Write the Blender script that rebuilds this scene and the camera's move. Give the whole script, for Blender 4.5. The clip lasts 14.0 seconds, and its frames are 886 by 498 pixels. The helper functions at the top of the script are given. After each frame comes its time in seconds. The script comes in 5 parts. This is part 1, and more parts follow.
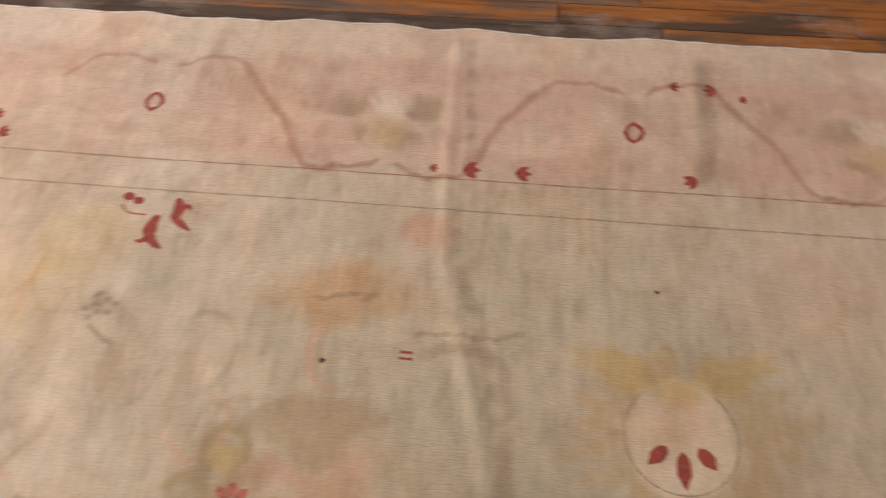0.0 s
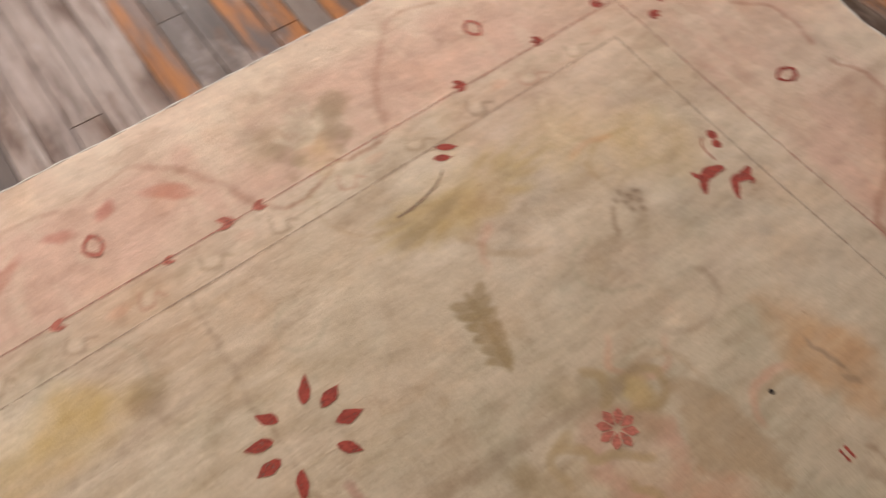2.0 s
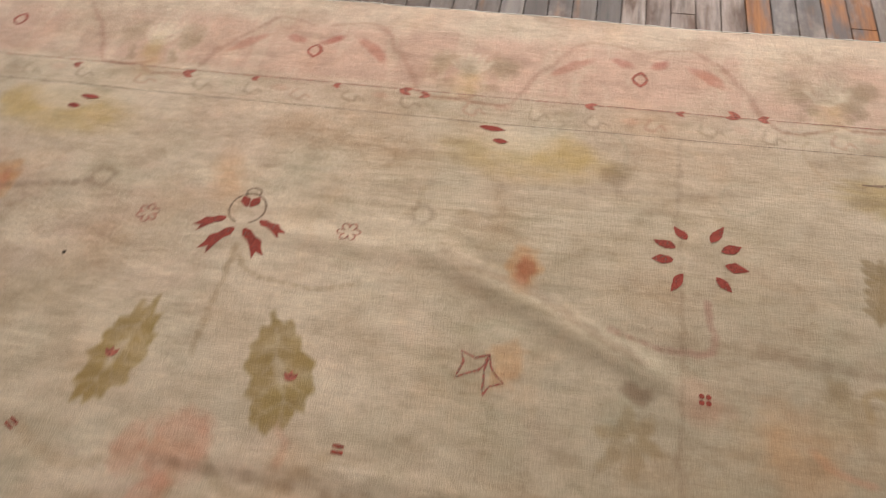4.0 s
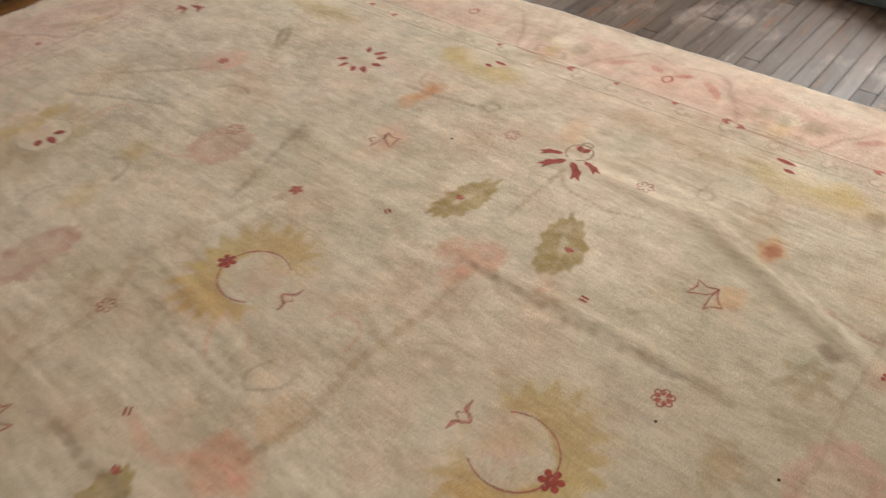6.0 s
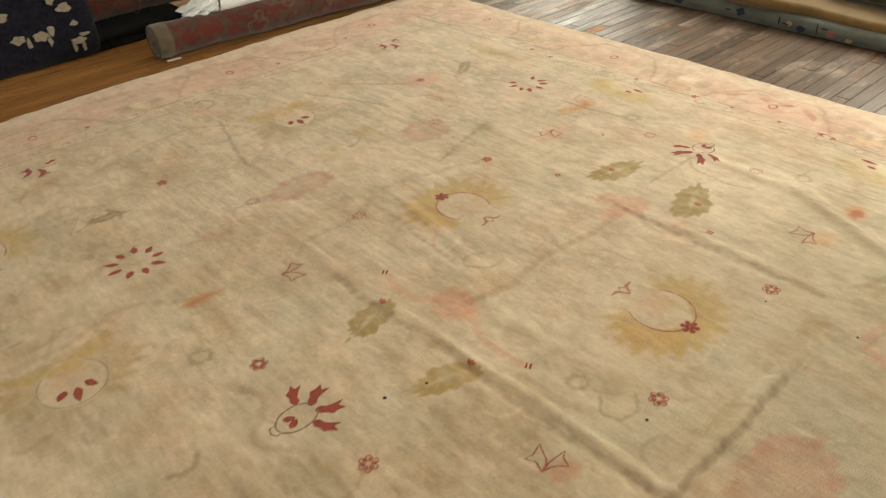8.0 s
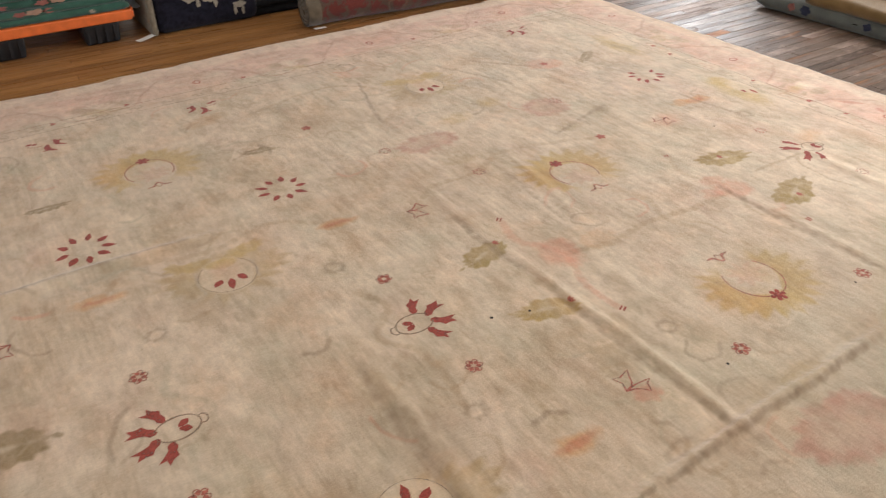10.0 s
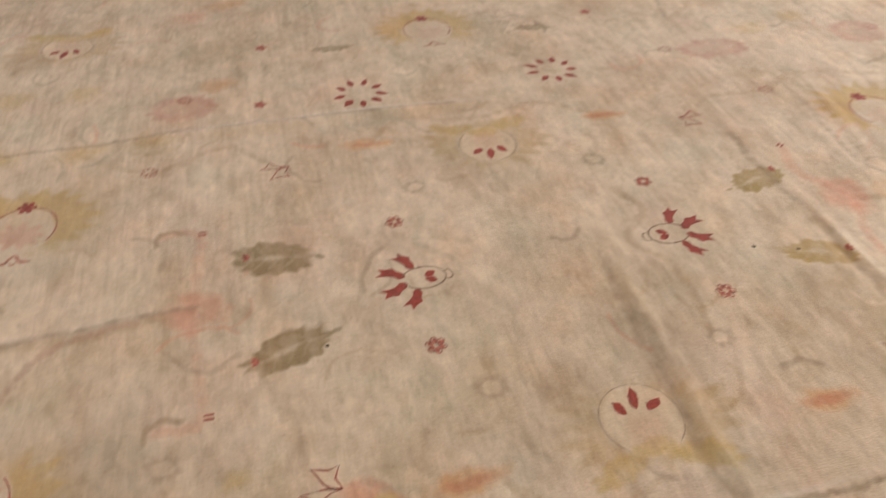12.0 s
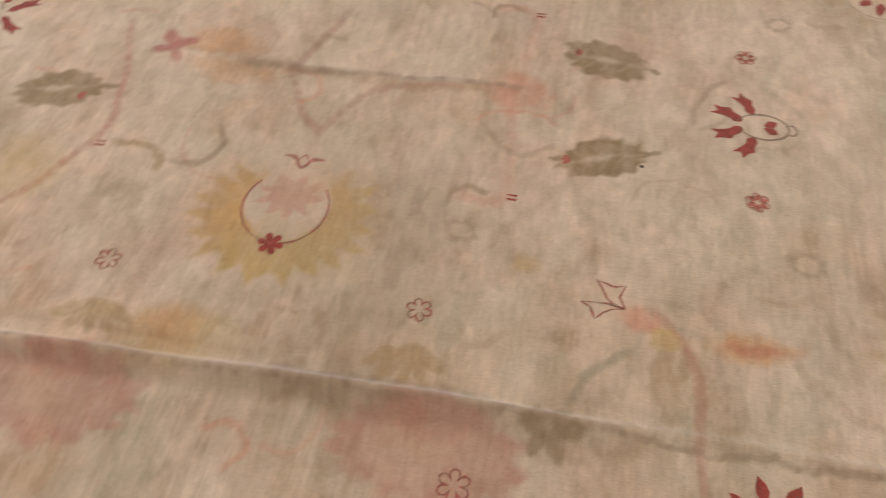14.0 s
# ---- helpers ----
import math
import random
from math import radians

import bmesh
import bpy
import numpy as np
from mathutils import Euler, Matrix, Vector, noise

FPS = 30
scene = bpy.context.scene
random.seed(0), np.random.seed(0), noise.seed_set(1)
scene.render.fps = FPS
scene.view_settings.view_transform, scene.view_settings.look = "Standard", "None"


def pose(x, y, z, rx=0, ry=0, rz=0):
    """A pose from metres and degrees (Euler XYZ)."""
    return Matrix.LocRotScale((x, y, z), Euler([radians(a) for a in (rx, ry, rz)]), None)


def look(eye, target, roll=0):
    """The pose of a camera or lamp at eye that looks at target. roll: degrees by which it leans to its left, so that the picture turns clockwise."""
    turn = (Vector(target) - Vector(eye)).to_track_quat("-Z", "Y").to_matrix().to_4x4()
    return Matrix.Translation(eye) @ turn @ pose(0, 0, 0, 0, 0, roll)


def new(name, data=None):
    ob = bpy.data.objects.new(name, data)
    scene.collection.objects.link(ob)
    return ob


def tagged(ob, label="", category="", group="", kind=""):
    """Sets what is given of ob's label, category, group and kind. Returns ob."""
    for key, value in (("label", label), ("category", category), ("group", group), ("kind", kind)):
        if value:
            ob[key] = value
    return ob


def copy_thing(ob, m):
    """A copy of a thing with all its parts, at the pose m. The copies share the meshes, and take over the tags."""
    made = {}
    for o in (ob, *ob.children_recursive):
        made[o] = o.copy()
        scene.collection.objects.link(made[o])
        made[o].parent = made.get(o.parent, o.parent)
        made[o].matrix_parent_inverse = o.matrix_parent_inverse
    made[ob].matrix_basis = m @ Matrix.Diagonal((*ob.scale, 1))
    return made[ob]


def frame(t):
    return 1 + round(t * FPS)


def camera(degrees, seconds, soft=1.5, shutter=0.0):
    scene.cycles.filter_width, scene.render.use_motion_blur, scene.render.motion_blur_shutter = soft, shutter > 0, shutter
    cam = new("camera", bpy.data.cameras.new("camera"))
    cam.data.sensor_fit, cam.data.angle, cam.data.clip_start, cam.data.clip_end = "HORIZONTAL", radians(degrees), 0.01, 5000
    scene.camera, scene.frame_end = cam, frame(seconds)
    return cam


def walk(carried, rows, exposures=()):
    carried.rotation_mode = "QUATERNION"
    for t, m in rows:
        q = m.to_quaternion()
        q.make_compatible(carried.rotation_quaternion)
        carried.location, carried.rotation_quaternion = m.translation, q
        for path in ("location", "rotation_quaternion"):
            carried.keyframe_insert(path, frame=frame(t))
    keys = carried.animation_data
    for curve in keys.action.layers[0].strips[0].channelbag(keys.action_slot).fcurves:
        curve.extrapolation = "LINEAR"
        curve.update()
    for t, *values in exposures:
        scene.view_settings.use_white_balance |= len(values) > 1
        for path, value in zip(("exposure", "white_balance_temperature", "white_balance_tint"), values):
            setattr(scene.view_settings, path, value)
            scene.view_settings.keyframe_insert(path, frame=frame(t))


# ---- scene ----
cam = camera(60.3, 14.0, soft=1.2, shutter=0.5)
PATH = [
    (0, (0.867, 0.689, 1.314), (0.747, 1.69, -0.413), -1.8),
    (0.5, (0.703, 0.665, 1.336), (0.408, 1.641, -0.384), -4.2),
    (1, (0.623, 0.622, 1.331), (0.137, 1.5, -0.399), -2.8),
    (1.5, (0.59, 0.554, 1.321), (-0.024, 1.295, -0.432), 0.0),
    (2, (0.577, 0.469, 1.322), (-0.194, 1.033, -0.435), 0.1),
    (2.5, (0.626, 0.391, 1.358), (-0.308, 0.679, -0.387), -2.1),
    (3, (0.762, 0.316, 1.356), (-0.278, 0.312, -0.352), -3.3),
    (3.5, (0.956, 0.216, 1.394), (-0.15, 0.031, -0.261), -4.8),
    (4, (1.197, 0.15, 1.411), (0.058, -0.119, -0.212), -4.0),
    (4.2, (1.263, 0.154, 1.42), (0.13, -0.161, -0.198), -3.4),
    (6.5, (2.197, 0.587, 1.501), (1.125, -0.559, 0.26), -3.7),
    (7, (2.452, 0.702, 1.532), (1.365, -0.516, 0.377), -4.1),
    (7.5, (2.702, 0.783, 1.539), (1.608, -0.441, 0.395), -3.3),
    (10, (3.178, 1.09, 1.516), (2.274, -0.304, 0.404), -0.6),
    (10.5, (3.218, 1.077, 1.522), (2.395, -0.357, 0.397), -0.2),
    (11, (3.255, 1.061, 1.514), (2.567, -0.42, 0.359), 0.0),
    (11.5, (3.296, 1.052, 1.499), (2.779, -0.461, 0.298), 0.0),
    (12, (3.319, 1.018, 1.456), (2.956, -0.442, 0.137), 0.6),
    (12.5, (3.361, 0.997, 1.419), (3.15, -0.379, -0.017), 0.6),
    (13, (3.434, 0.984, 1.395), (3.358, -0.314, -0.125), 0.7),
    (13.5, (3.477, 0.977, 1.364), (3.539, -0.245, -0.218), 0.6),
    (14, (3.526, 0.996, 1.371), (3.744, -0.147, -0.255), 0.3),
]
EXPOSURES = [(0.0, -0.10, 6250, 13), (1.5, -0.36, 6300, 13), (2.5, -0.42, 6300, 12), (3.5, -0.44, 6250, 10), (6.5, -0.12, 6000, 3), (7.0, -0.06, 6900, 4), (7.7, 0.04, 7150, -4), (10.0, 0.22, 6050, 8), (11.5, 0.30, 6150, 10), (12.5, 0.26, 6250, 11), (14.0, 0.27, 6150, 13)]
walk(cam, [(t, look(eye, target, roll)) for t, eye, target, roll in PATH], EXPOSURES)

# ---- world and lamps ----
world = bpy.data.worlds.new("sky")
scene.world = world
world.use_nodes = True
wn = world.node_tree
sky = wn.nodes.new("ShaderNodeTexSky")
sky.sky_type = "NISHITA"
sky.sun_disc = False
sky.sun_elevation = radians(38)
sky.sun_rotation = radians(120)
wn.links.new(sky.outputs[0], wn.nodes["Background"].inputs[0])
wn.nodes["Background"].inputs[1].default_value = 0.1

LAMP_POWER = 1.35         # ceiling diffusers, emission strength


def window_lamp(x, y, z, w, h, aim, power, col=(1.0, 0.930, 0.875)):
    d = bpy.data.lights.new("window_daylight", "AREA")
    d.shape, d.size, d.size_y, d.energy, d.color = "RECTANGLE", w, h, power, col
    ob = new("window_daylight", d)
    ob.matrix_world = look((x, y, z), aim)
    return ob


WEST_WINDOWS = ((-3.75, 1.3, 0.45, 2.2, 75.0), (0.65, 3.4, 0.45, 2.5, 215.0))   # middle, width, sill, head, watts
EAST_WINDOW = (-0.5, 3.4, 0.6, 2.8, 85.0)
for mid, wide, sill, head, watts in WEST_WINDOWS:
    window_lamp(-2.88, mid, (sill + head) / 2, wide - 0.1, head - sill - 0.1, (0, mid, (sill + head) / 2), watts)
window_lamp(7.98, EAST_WINDOW[0], 1.7, EAST_WINDOW[1] - 0.1, 2.1, (0, EAST_WINDOW[0], 1.7), EAST_WINDOW[4])

# ---- materials ----
def nodes_of(name):
    m = bpy.data.materials.new(name)
    m.use_nodes = True
    nt = m.node_tree
    return m, nt, nt.nodes["Principled BSDF"]


def node(nt, kind, **kw):
    n = nt.nodes.new(kind)
    for k, v in kw.items():
        n.inputs[k].default_value = v
    return n


def coords(nt, scale=(1, 1, 1), kind="Object"):
    tc = nt.nodes.new("ShaderNodeTexCoord")
    mp = nt.nodes.new("ShaderNodeMapping")
    mp.inputs["Scale"].default_value = scale
    nt.links.new(tc.outputs[kind], mp.inputs["Vector"])
    return mp.outputs[0]


def coords_of(nt, vec, scale):
    mp = nt.nodes.new("ShaderNodeMapping")
    mp.inputs["Scale"].default_value = scale
    nt.links.new(vec, mp.inputs["Vector"])
    return mp.outputs[0]


def noise_of(nt, vec, scale, detail=4.0, rough=0.55):
    n = node(nt, "ShaderNodeTexNoise", Scale=scale, Detail=detail, Roughness=rough)
    nt.links.new(vec, n.inputs["Vector"])
    return n.outputs["Fac"]


def ramp(nt, fac, stops):
    r = nt.nodes.new("ShaderNodeValToRGB")
    el = r.color_ramp.elements
    while len(el) < len(stops):
        el.new(0.5)
    for e, (p, c) in zip(el, stops):
        e.position, e.color = p, (*c, 1) if len(c) == 3 else c
    nt.links.new(fac, r.inputs[0])
    return r.outputs[0]


def mixed(nt, fac, a, b, mode="MIX"):
    n = nt.nodes.new("ShaderNodeMix")
    n.data_type, n.blend_type = "RGBA", mode
    for socket, v in ((n.inputs[0], fac), (n.inputs[6], a), (n.inputs[7], b)):
        if isinstance(v, bpy.types.NodeSocket):
            nt.links.new(v, socket)
        elif isinstance(v, (int, float)):
            socket.default_value = v
        else:
            socket.default_value = (*v, 1)
    return n.outputs[2]


def bumped(nt, bsdf, height, strength, distance):
    b = nt.nodes.new("ShaderNodeBump")
    b.inputs["Strength"].default_value = strength
    b.inputs["Distance"].default_value = distance
    nt.links.new(height, b.inputs["Height"])
    nt.links.new(b.outputs[0], bsdf.inputs["Normal"])


def sheen(bsdf, w=0.3, rough=0.5):
    bsdf.inputs["Sheen Weight"].default_value = w
    bsdf.inputs["Sheen Roughness"].default_value = rough
    bsdf.inputs["Specular IOR Level"].default_value = 0.15


def cloth(name, a, b, scale=18.0, grain=260.0, rough=0.95, bump=0.5, fuzz=0.3):
    """Woven or piled cloth: two tones in patches, fine grain, fuzzy sheen."""
    m, nt, p = nodes_of(name)
    v = coords(nt)
    c = ramp(nt, noise_of(nt, v, scale), [(0.3, a), (0.7, b)])
    g = noise_of(nt, v, grain, 2.0)
    c = mixed(nt, 0.35, c, ramp(nt, g, [(0.3, (0.45, 0.45, 0.45)), (0.7, (1.0, 1.0, 1.0))]), "MULTIPLY")
    nt.links.new(c, p.inputs["Base Color"])
    p.inputs["Roughness"].default_value = rough
    sheen(p, fuzz)
    bumped(nt, p, g, bump, 0.002)
    return m


def rug_material():
    """Faded wool pile: the dyed pattern is carried by the mesh, abrash and knots by noise."""
    m, nt, p = nodes_of("faded_wool_pile")
    at = nt.nodes.new("ShaderNodeAttribute")
    at.attribute_name = "dye"
    v = coords(nt)
    streak = noise_of(nt, coords(nt, (95, 16, 30)), 1.0, 5.0, 0.68)
    knots = noise_of(nt, coords(nt, (70, 430, 170)), 1.0, 3.0, 0.6)
    patch = noise_of(nt, coords(nt, (27, 17, 20)), 1.0, 6.0, 0.68)
    c = mixed(nt, 0.38, at.outputs["Color"], ramp(nt, streak, [(0.30, (0.78, 0.76, 0.72)), (0.5, (0.99, 0.99, 0.99)), (0.72, (1.15, 1.14, 1.11))]), "MULTIPLY")
    c = mixed(nt, 0.40, c, ramp(nt, patch, [(0.34, (0.78, 0.76, 0.71)), (0.46, (0.97, 0.97, 0.96)), (0.56, (1.05, 1.05, 1.04)), (0.68, (1.20, 1.19, 1.17))]), "MULTIPLY")
    stain = noise_of(nt, coords(nt, (1.15, 0.9, 1)), 6.0, 9.0, 0.70)
    c = mixed(nt, 0.36, c, ramp(nt, stain, [(0.40, (0.80, 0.77, 0.71)), (0.46, (0.98, 0.97, 0.95)), (0.53, (1.0, 1.0, 1.0)), (0.58, (1.16, 1.16, 1.15))]), "MULTIPLY")
    hue = noise_of(nt, v, 4.2, 6.0, 0.6)
    c = mixed(nt, 0.6, c, ramp(nt, hue, [(0.36, (1.05, 0.97, 0.91)), (0.47, (1.0, 1.0, 1.0)), (0.53, (1.0, 1.0, 1.0)), (0.64, (0.92, 0.97, 0.97))]), "MULTIPLY")
    specks = noise_of(nt, v, 85.0, 3.0, 0.6)
    c = mixed(nt, 0.5, c, ramp(nt, specks, [(0.27, (0.66, 0.60, 0.54)), (0.34, (1.0, 1.0, 1.0)), (0.64, (1.0, 1.0, 1.0)), (0.72, (1.12, 1.11, 1.10))]), "MULTIPLY")
    c = mixed(nt, 0.40, c, ramp(nt, knots, [(0.3, (0.76, 0.74, 0.72)), (0.65, (1.08, 1.08, 1.08))]), "MULTIPLY")
    nt.links.new(c, p.inputs["Base Color"])
    p.inputs["Roughness"].default_value = 0.92
    sheen(p, 0.25, 0.5)
    add = nt.nodes.new("ShaderNodeMath")
    add.operation = "ADD"
    nt.links.new(streak, add.inputs[0])
    nt.links.new(knots, add.inputs[1])
    bumped(nt, p, add.outputs[0], 0.5, 0.0035)
    return m


def inlay_material(name, col, worn=0.35, dark=0.72):
    """Coloured wool knots, worn through to the ground in places."""
    m, nt, p = nodes_of(name)
    v = coords(nt)
    n1 = noise_of(nt, v, 55.0, 4.0, 0.7)
    n2 = noise_of(nt, v, 230.0, 2.0, 0.6)
    d = tuple(k * dark for k in col)
    c = mixed(nt, 1.0, ramp(nt, n1, [(0.3, d), (0.65, col)]), ramp(nt, n2, [(0.3, (0.72, 0.72, 0.72)), (0.65, (1.1, 1.1, 1.1))]), "MULTIPLY")
    nt.links.new(c, p.inputs["Base Color"])
    p.inputs["Roughness"].default_value = 0.95
    sheen(p, 0.2)
    bumped(nt, p, n2, 0.5, 0.002)
    add = nt.nodes.new("ShaderNodeMath")
    add.operation = "ADD"
    nt.links.new(n1, add.inputs[0])
    nt.links.new(n2, add.inputs[1])
    # more wear: the thin places open earlier
    th = nt.nodes.new("ShaderNodeMapRange")
    th.inputs[1].default_value, th.inputs[2].default_value = 0.62 + 0.5 * worn, 0.90 + 0.5 * worn
    th.inputs[3].default_value, th.inputs[4].default_value = 0.25 if worn > 0.3 else 0.6, 1.0
    nt.links.new(add.outputs[0], th.inputs[0])
    nt.links.new(th.outputs[0], p.inputs["Alpha"])
    return m


def wood_material(name, tones, left, left_amount, rlo, rhi, scar=0.0, island=False):
    """Strip-floor boards; each takes a tone of its own. left: colour of the varnish or paint that is left in flakes, scar: pale scuffs."""
    m, nt, p = nodes_of(name)
    geo = nt.nodes.new("ShaderNodeNewGeometry")
    rnd = geo.outputs["Random Per Island"] if island else nt.nodes.new("ShaderNodeObjectInfo").outputs["Random"]
    cmb = nt.nodes.new("ShaderNodeCombineXYZ")
    nt.links.new(rnd, cmb.inputs[0])
    nt.links.new(rnd, cmb.inputs[1])
    off = nt.nodes.new("ShaderNodeVectorMath")
    off.operation = "MULTIPLY_ADD"
    off.inputs[1].default_value = (37, 53, 0)
    nt.links.new(cmb.outputs[0], off.inputs[0])
    nt.links.new(geo.outputs["Position"], off.inputs[2])

    def field(scale, detail=5.0, rough=0.6):
        mp = nt.nodes.new("ShaderNodeMapping")
        mp.inputs["Scale"].default_value = scale
        nt.links.new(off.outputs[0], mp.inputs["Vector"])
        return noise_of(nt, mp.outputs[0], 1.0, detail, rough)

    grain = field((3, 60, 3), 6.0, 0.7)
    fine = field((16, 340, 10), 3.0, 0.6)
    blotch = field((2.4, 15, 5), 4.0, 0.62)
    scuff = field((3.5, 30, 1), 5.0, 0.75)
    c = ramp(nt, rnd, [(k / (len(tones) - 1), t) for k, t in enumerate(tones)])
    level = 0.72 - 0.42 * left_amount
    c = mixed(nt, ramp(nt, blotch, [(level - 0.07, (0, 0, 0)), (level + 0.07, (0.95, 0.95, 0.95))]), c, left)
    if scar:
        c = mixed(nt, ramp(nt, scuff, [(0.70 - 0.25 * scar, (0, 0, 0)), (0.80 - 0.20 * scar, (0.8, 0.8, 0.8))]), c, (0.50, 0.42, 0.37))
    if scar:
        traffic = noise_of(nt, coords_of(nt, geo.outputs["Position"], (1.0, 1.7, 1.0)), 2.6, 7.0, 0.66)
        c = mixed(nt, ramp(nt, traffic, [(0.30, (0.75, 0.75, 0.75)), (0.44, (0, 0, 0))]), c, (0.17, 0.088, 0.050))
        c = mixed(nt, ramp(nt, traffic, [(0.54, (0, 0, 0)), (0.66, (0.65, 0.65, 0.65))]), c, (0.42, 0.325, 0.275))
    c = mixed(nt, 0.9, c, ramp(nt, grain, [(0.28, (0.34, 0.31, 0.29)), (0.48, (0.92, 0.92, 0.92)), (0.72, (1.25, 1.25, 1.25))]), "MULTIPLY")
    c = mixed(nt, 0.55, c, ramp(nt, fine, [(0.3, (0.55, 0.53, 0.51)), (0.6, (1.06, 1.06, 1.06))]), "MULTIPLY")
    nt.links.new(c, p.inputs["Base Color"])
    mr = nt.nodes.new("ShaderNodeMapRange")
    mr.inputs[1].default_value, mr.inputs[2].default_value = 0.3, 0.7
    mr.inputs[3].default_value, mr.inputs[4].default_value = rlo, rhi
    nt.links.new(blotch, mr.inputs[0])
    nt.links.new(mr.outputs[0], p.inputs["Roughness"])
    p.inputs["Specular IOR Level"].default_value = 0.24
    bumped(nt, p, grain, 0.5, 0.004)
    return m


def plain(name, col, rough=0.6, grain=40.0, vary=0.2, bump=0.1, metal=0.0):
    m, nt, p = nodes_of(name)
    n = noise_of(nt, coords(nt), grain, 5.0)
    lo = tuple(k * (1 - vary) for k in col)
    hi = tuple(min(1, k * (1 + vary * 0.5)) for k in col)
    nt.links.new(ramp(nt, n, [(0.3, lo), (0.7, hi)]), p.inputs["Base Color"])
    p.inputs["Roughness"].default_value, p.inputs["Metallic"].default_value = rough, metal
    if bump:
        bumped(nt, p, n, bump, 0.003)
    return m


RUG = rug_material()
RED = inlay_material("madder_red_wool", (0.365, 0.070, 0.048), 0.20)
ROSE = inlay_material("faded_red_wool", (0.50, 0.165, 0.115), 0.30)
LINE_RED = inlay_material("thin_red_outline", (0.44, 0.150, 0.110), 0.38)
LINE_BROWN = inlay_material("thin_brown_outline", (0.31, 0.205, 0.135), 0.42)
FAINT_LINE = inlay_material("almost_lost_outline", (0.38, 0.265, 0.185), 0.60)
FADED = inlay_material("washed_out_rose_wool", (0.55, 0.255, 0.185), 0.34)
SELVAGE = cloth("selvage_cord", (0.62, 0.56, 0.49), (0.76, 0.70, 0.62), 30, 300)
GREY_TONES = [(0.080, 0.054, 0.040), (0.125, 0.088, 0.066), (0.170, 0.123, 0.094), (0.100, 0.067, 0.049), (0.205, 0.152, 0.118)]
MIXED_TONES = [(0.10, 0.058, 0.038), (0.16, 0.095, 0.064), (0.12, 0.085, 0.070), (0.22, 0.135, 0.095)]
PALE_TONES = [(0.33, 0.255, 0.215), (0.42, 0.335, 0.285), (0.28, 0.215, 0.185)]
WARM_TONES = [(0.27, 0.125, 0.042), (0.36, 0.175, 0.060), (0.44, 0.225, 0.080), (0.31, 0.145, 0.052)]
WOODS = {}
for isl in (False, True):
    WOODS["grey", isl] = wood_material("worn_grey_boards", GREY_TONES, (0.24, 0.105, 0.040), 0.16, 0.34, 0.62, 0.30, isl)
    WOODS["orange", isl] = wood_material("varnish_flaked_boards", MIXED_TONES, (0.40, 0.150, 0.034), 0.50, 0.45, 0.70, 0.10, isl)
    WOODS["pale", isl] = wood_material("scraped_pale_boards", PALE_TONES, (0.15, 0.095, 0.070), 0.40, 0.50, 0.75, 0.5, isl)
    WOODS["warm", isl] = wood_material("varnished_strip_boards", WARM_TONES, (0.22, 0.095, 0.036), 0.22, 0.26, 0.42, 0.0, isl)
SUBFLOOR = plain("dark_gap", (0.030, 0.022, 0.017), 0.9, 8)
PLASTER = plain("white_wall_paint", (0.72, 0.69, 0.64), 0.8, 3, 0.08, 0.05)
CEILING = plain("white_ceiling_paint", (0.78, 0.76, 0.72), 0.85, 3, 0.06, 0.05)
TRIM = plain("painted_timber", (0.55, 0.50, 0.44), 0.6, 12, 0.15)


# ---- helpers for building ----
def mesh_of(name, verts, faces, mat):
    me = bpy.data.meshes.new(name)
    me.from_pydata(verts, [], faces)
    me.materials.append(mat)
    me.update()
    return me


def part(name, bm, material, parent, label=""):
    me = bpy.data.meshes.new(name)
    bm.to_mesh(me)
    bm.free()
    me.materials.append(material)
    ob = new(name, me)
    ob.parent = parent
    if label:
        tagged(ob, label)
    return ob


def empty(name, m=Matrix()):
    ob = new(name)
    ob.matrix_world = m
    ob.empty_display_size = 0.1
    return ob


def smooth(ob):
    for f in ob.data.polygons:
        f.use_smooth = True
    return ob


def box_bm(x0, x1, y0, y1, z0, z1, bevel=0.0, seg=2):
    bm = bmesh.new()
    bmesh.ops.create_cube(bm, size=1.0, matrix=Matrix.Translation(((x0 + x1) / 2, (y0 + y1) / 2, (z0 + z1) / 2)) @ Matrix.Diagonal((x1 - x0, y1 - y0, z1 - z0, 1)))
    if bevel:
        bmesh.ops.bevel(bm, geom=bm.edges[:], offset=bevel, segments=seg, affect="EDGES", profile=0.5)
    return bm


# ---- the rug: shape ----
RX0, RX1, RY0, RY1 = -0.640, 5.940, -3.190, 2.045
PILE = 0.009


def lattice_noise(X, Y, cell, seed):
    """Smooth value noise, 0 to 1."""
    rng = np.random.RandomState(seed)
    g = rng.rand(64, 64)
    u, v = np.asarray(X) / cell + 100.0, np.asarray(Y) / cell + 100.0
    i, j = np.floor(u).astype(int), np.floor(v).astype(int)
    f, h = u - i, v - j
    f, h = f * f * (3 - 2 * f), h * h * (3 - 2 * h)
    i0, i1, j0, j1 = i % 64, (i + 1) % 64, j % 64, (j + 1) % 64
    return (g[i0, j0] * (1 - f) + g[i1, j0] * f) * (1 - h) + (g[i0, j1] * (1 - f) + g[i1, j1] * f) * h


def fractal(X, Y, cell, seed, octaves=4, gain=0.55):
    out, amp, tot = 0.0, 1.0, 0.0
    for k in range(octaves):
        c, s = math.cos(0.6 + 1.1 * k), math.sin(0.6 + 1.1 * k)
        out = out + amp * lattice_noise(c * X - s * Y, s * X + c * Y, cell / 2**k, seed + 7 * k)
        tot += amp
        amp *= gain
    return out / tot


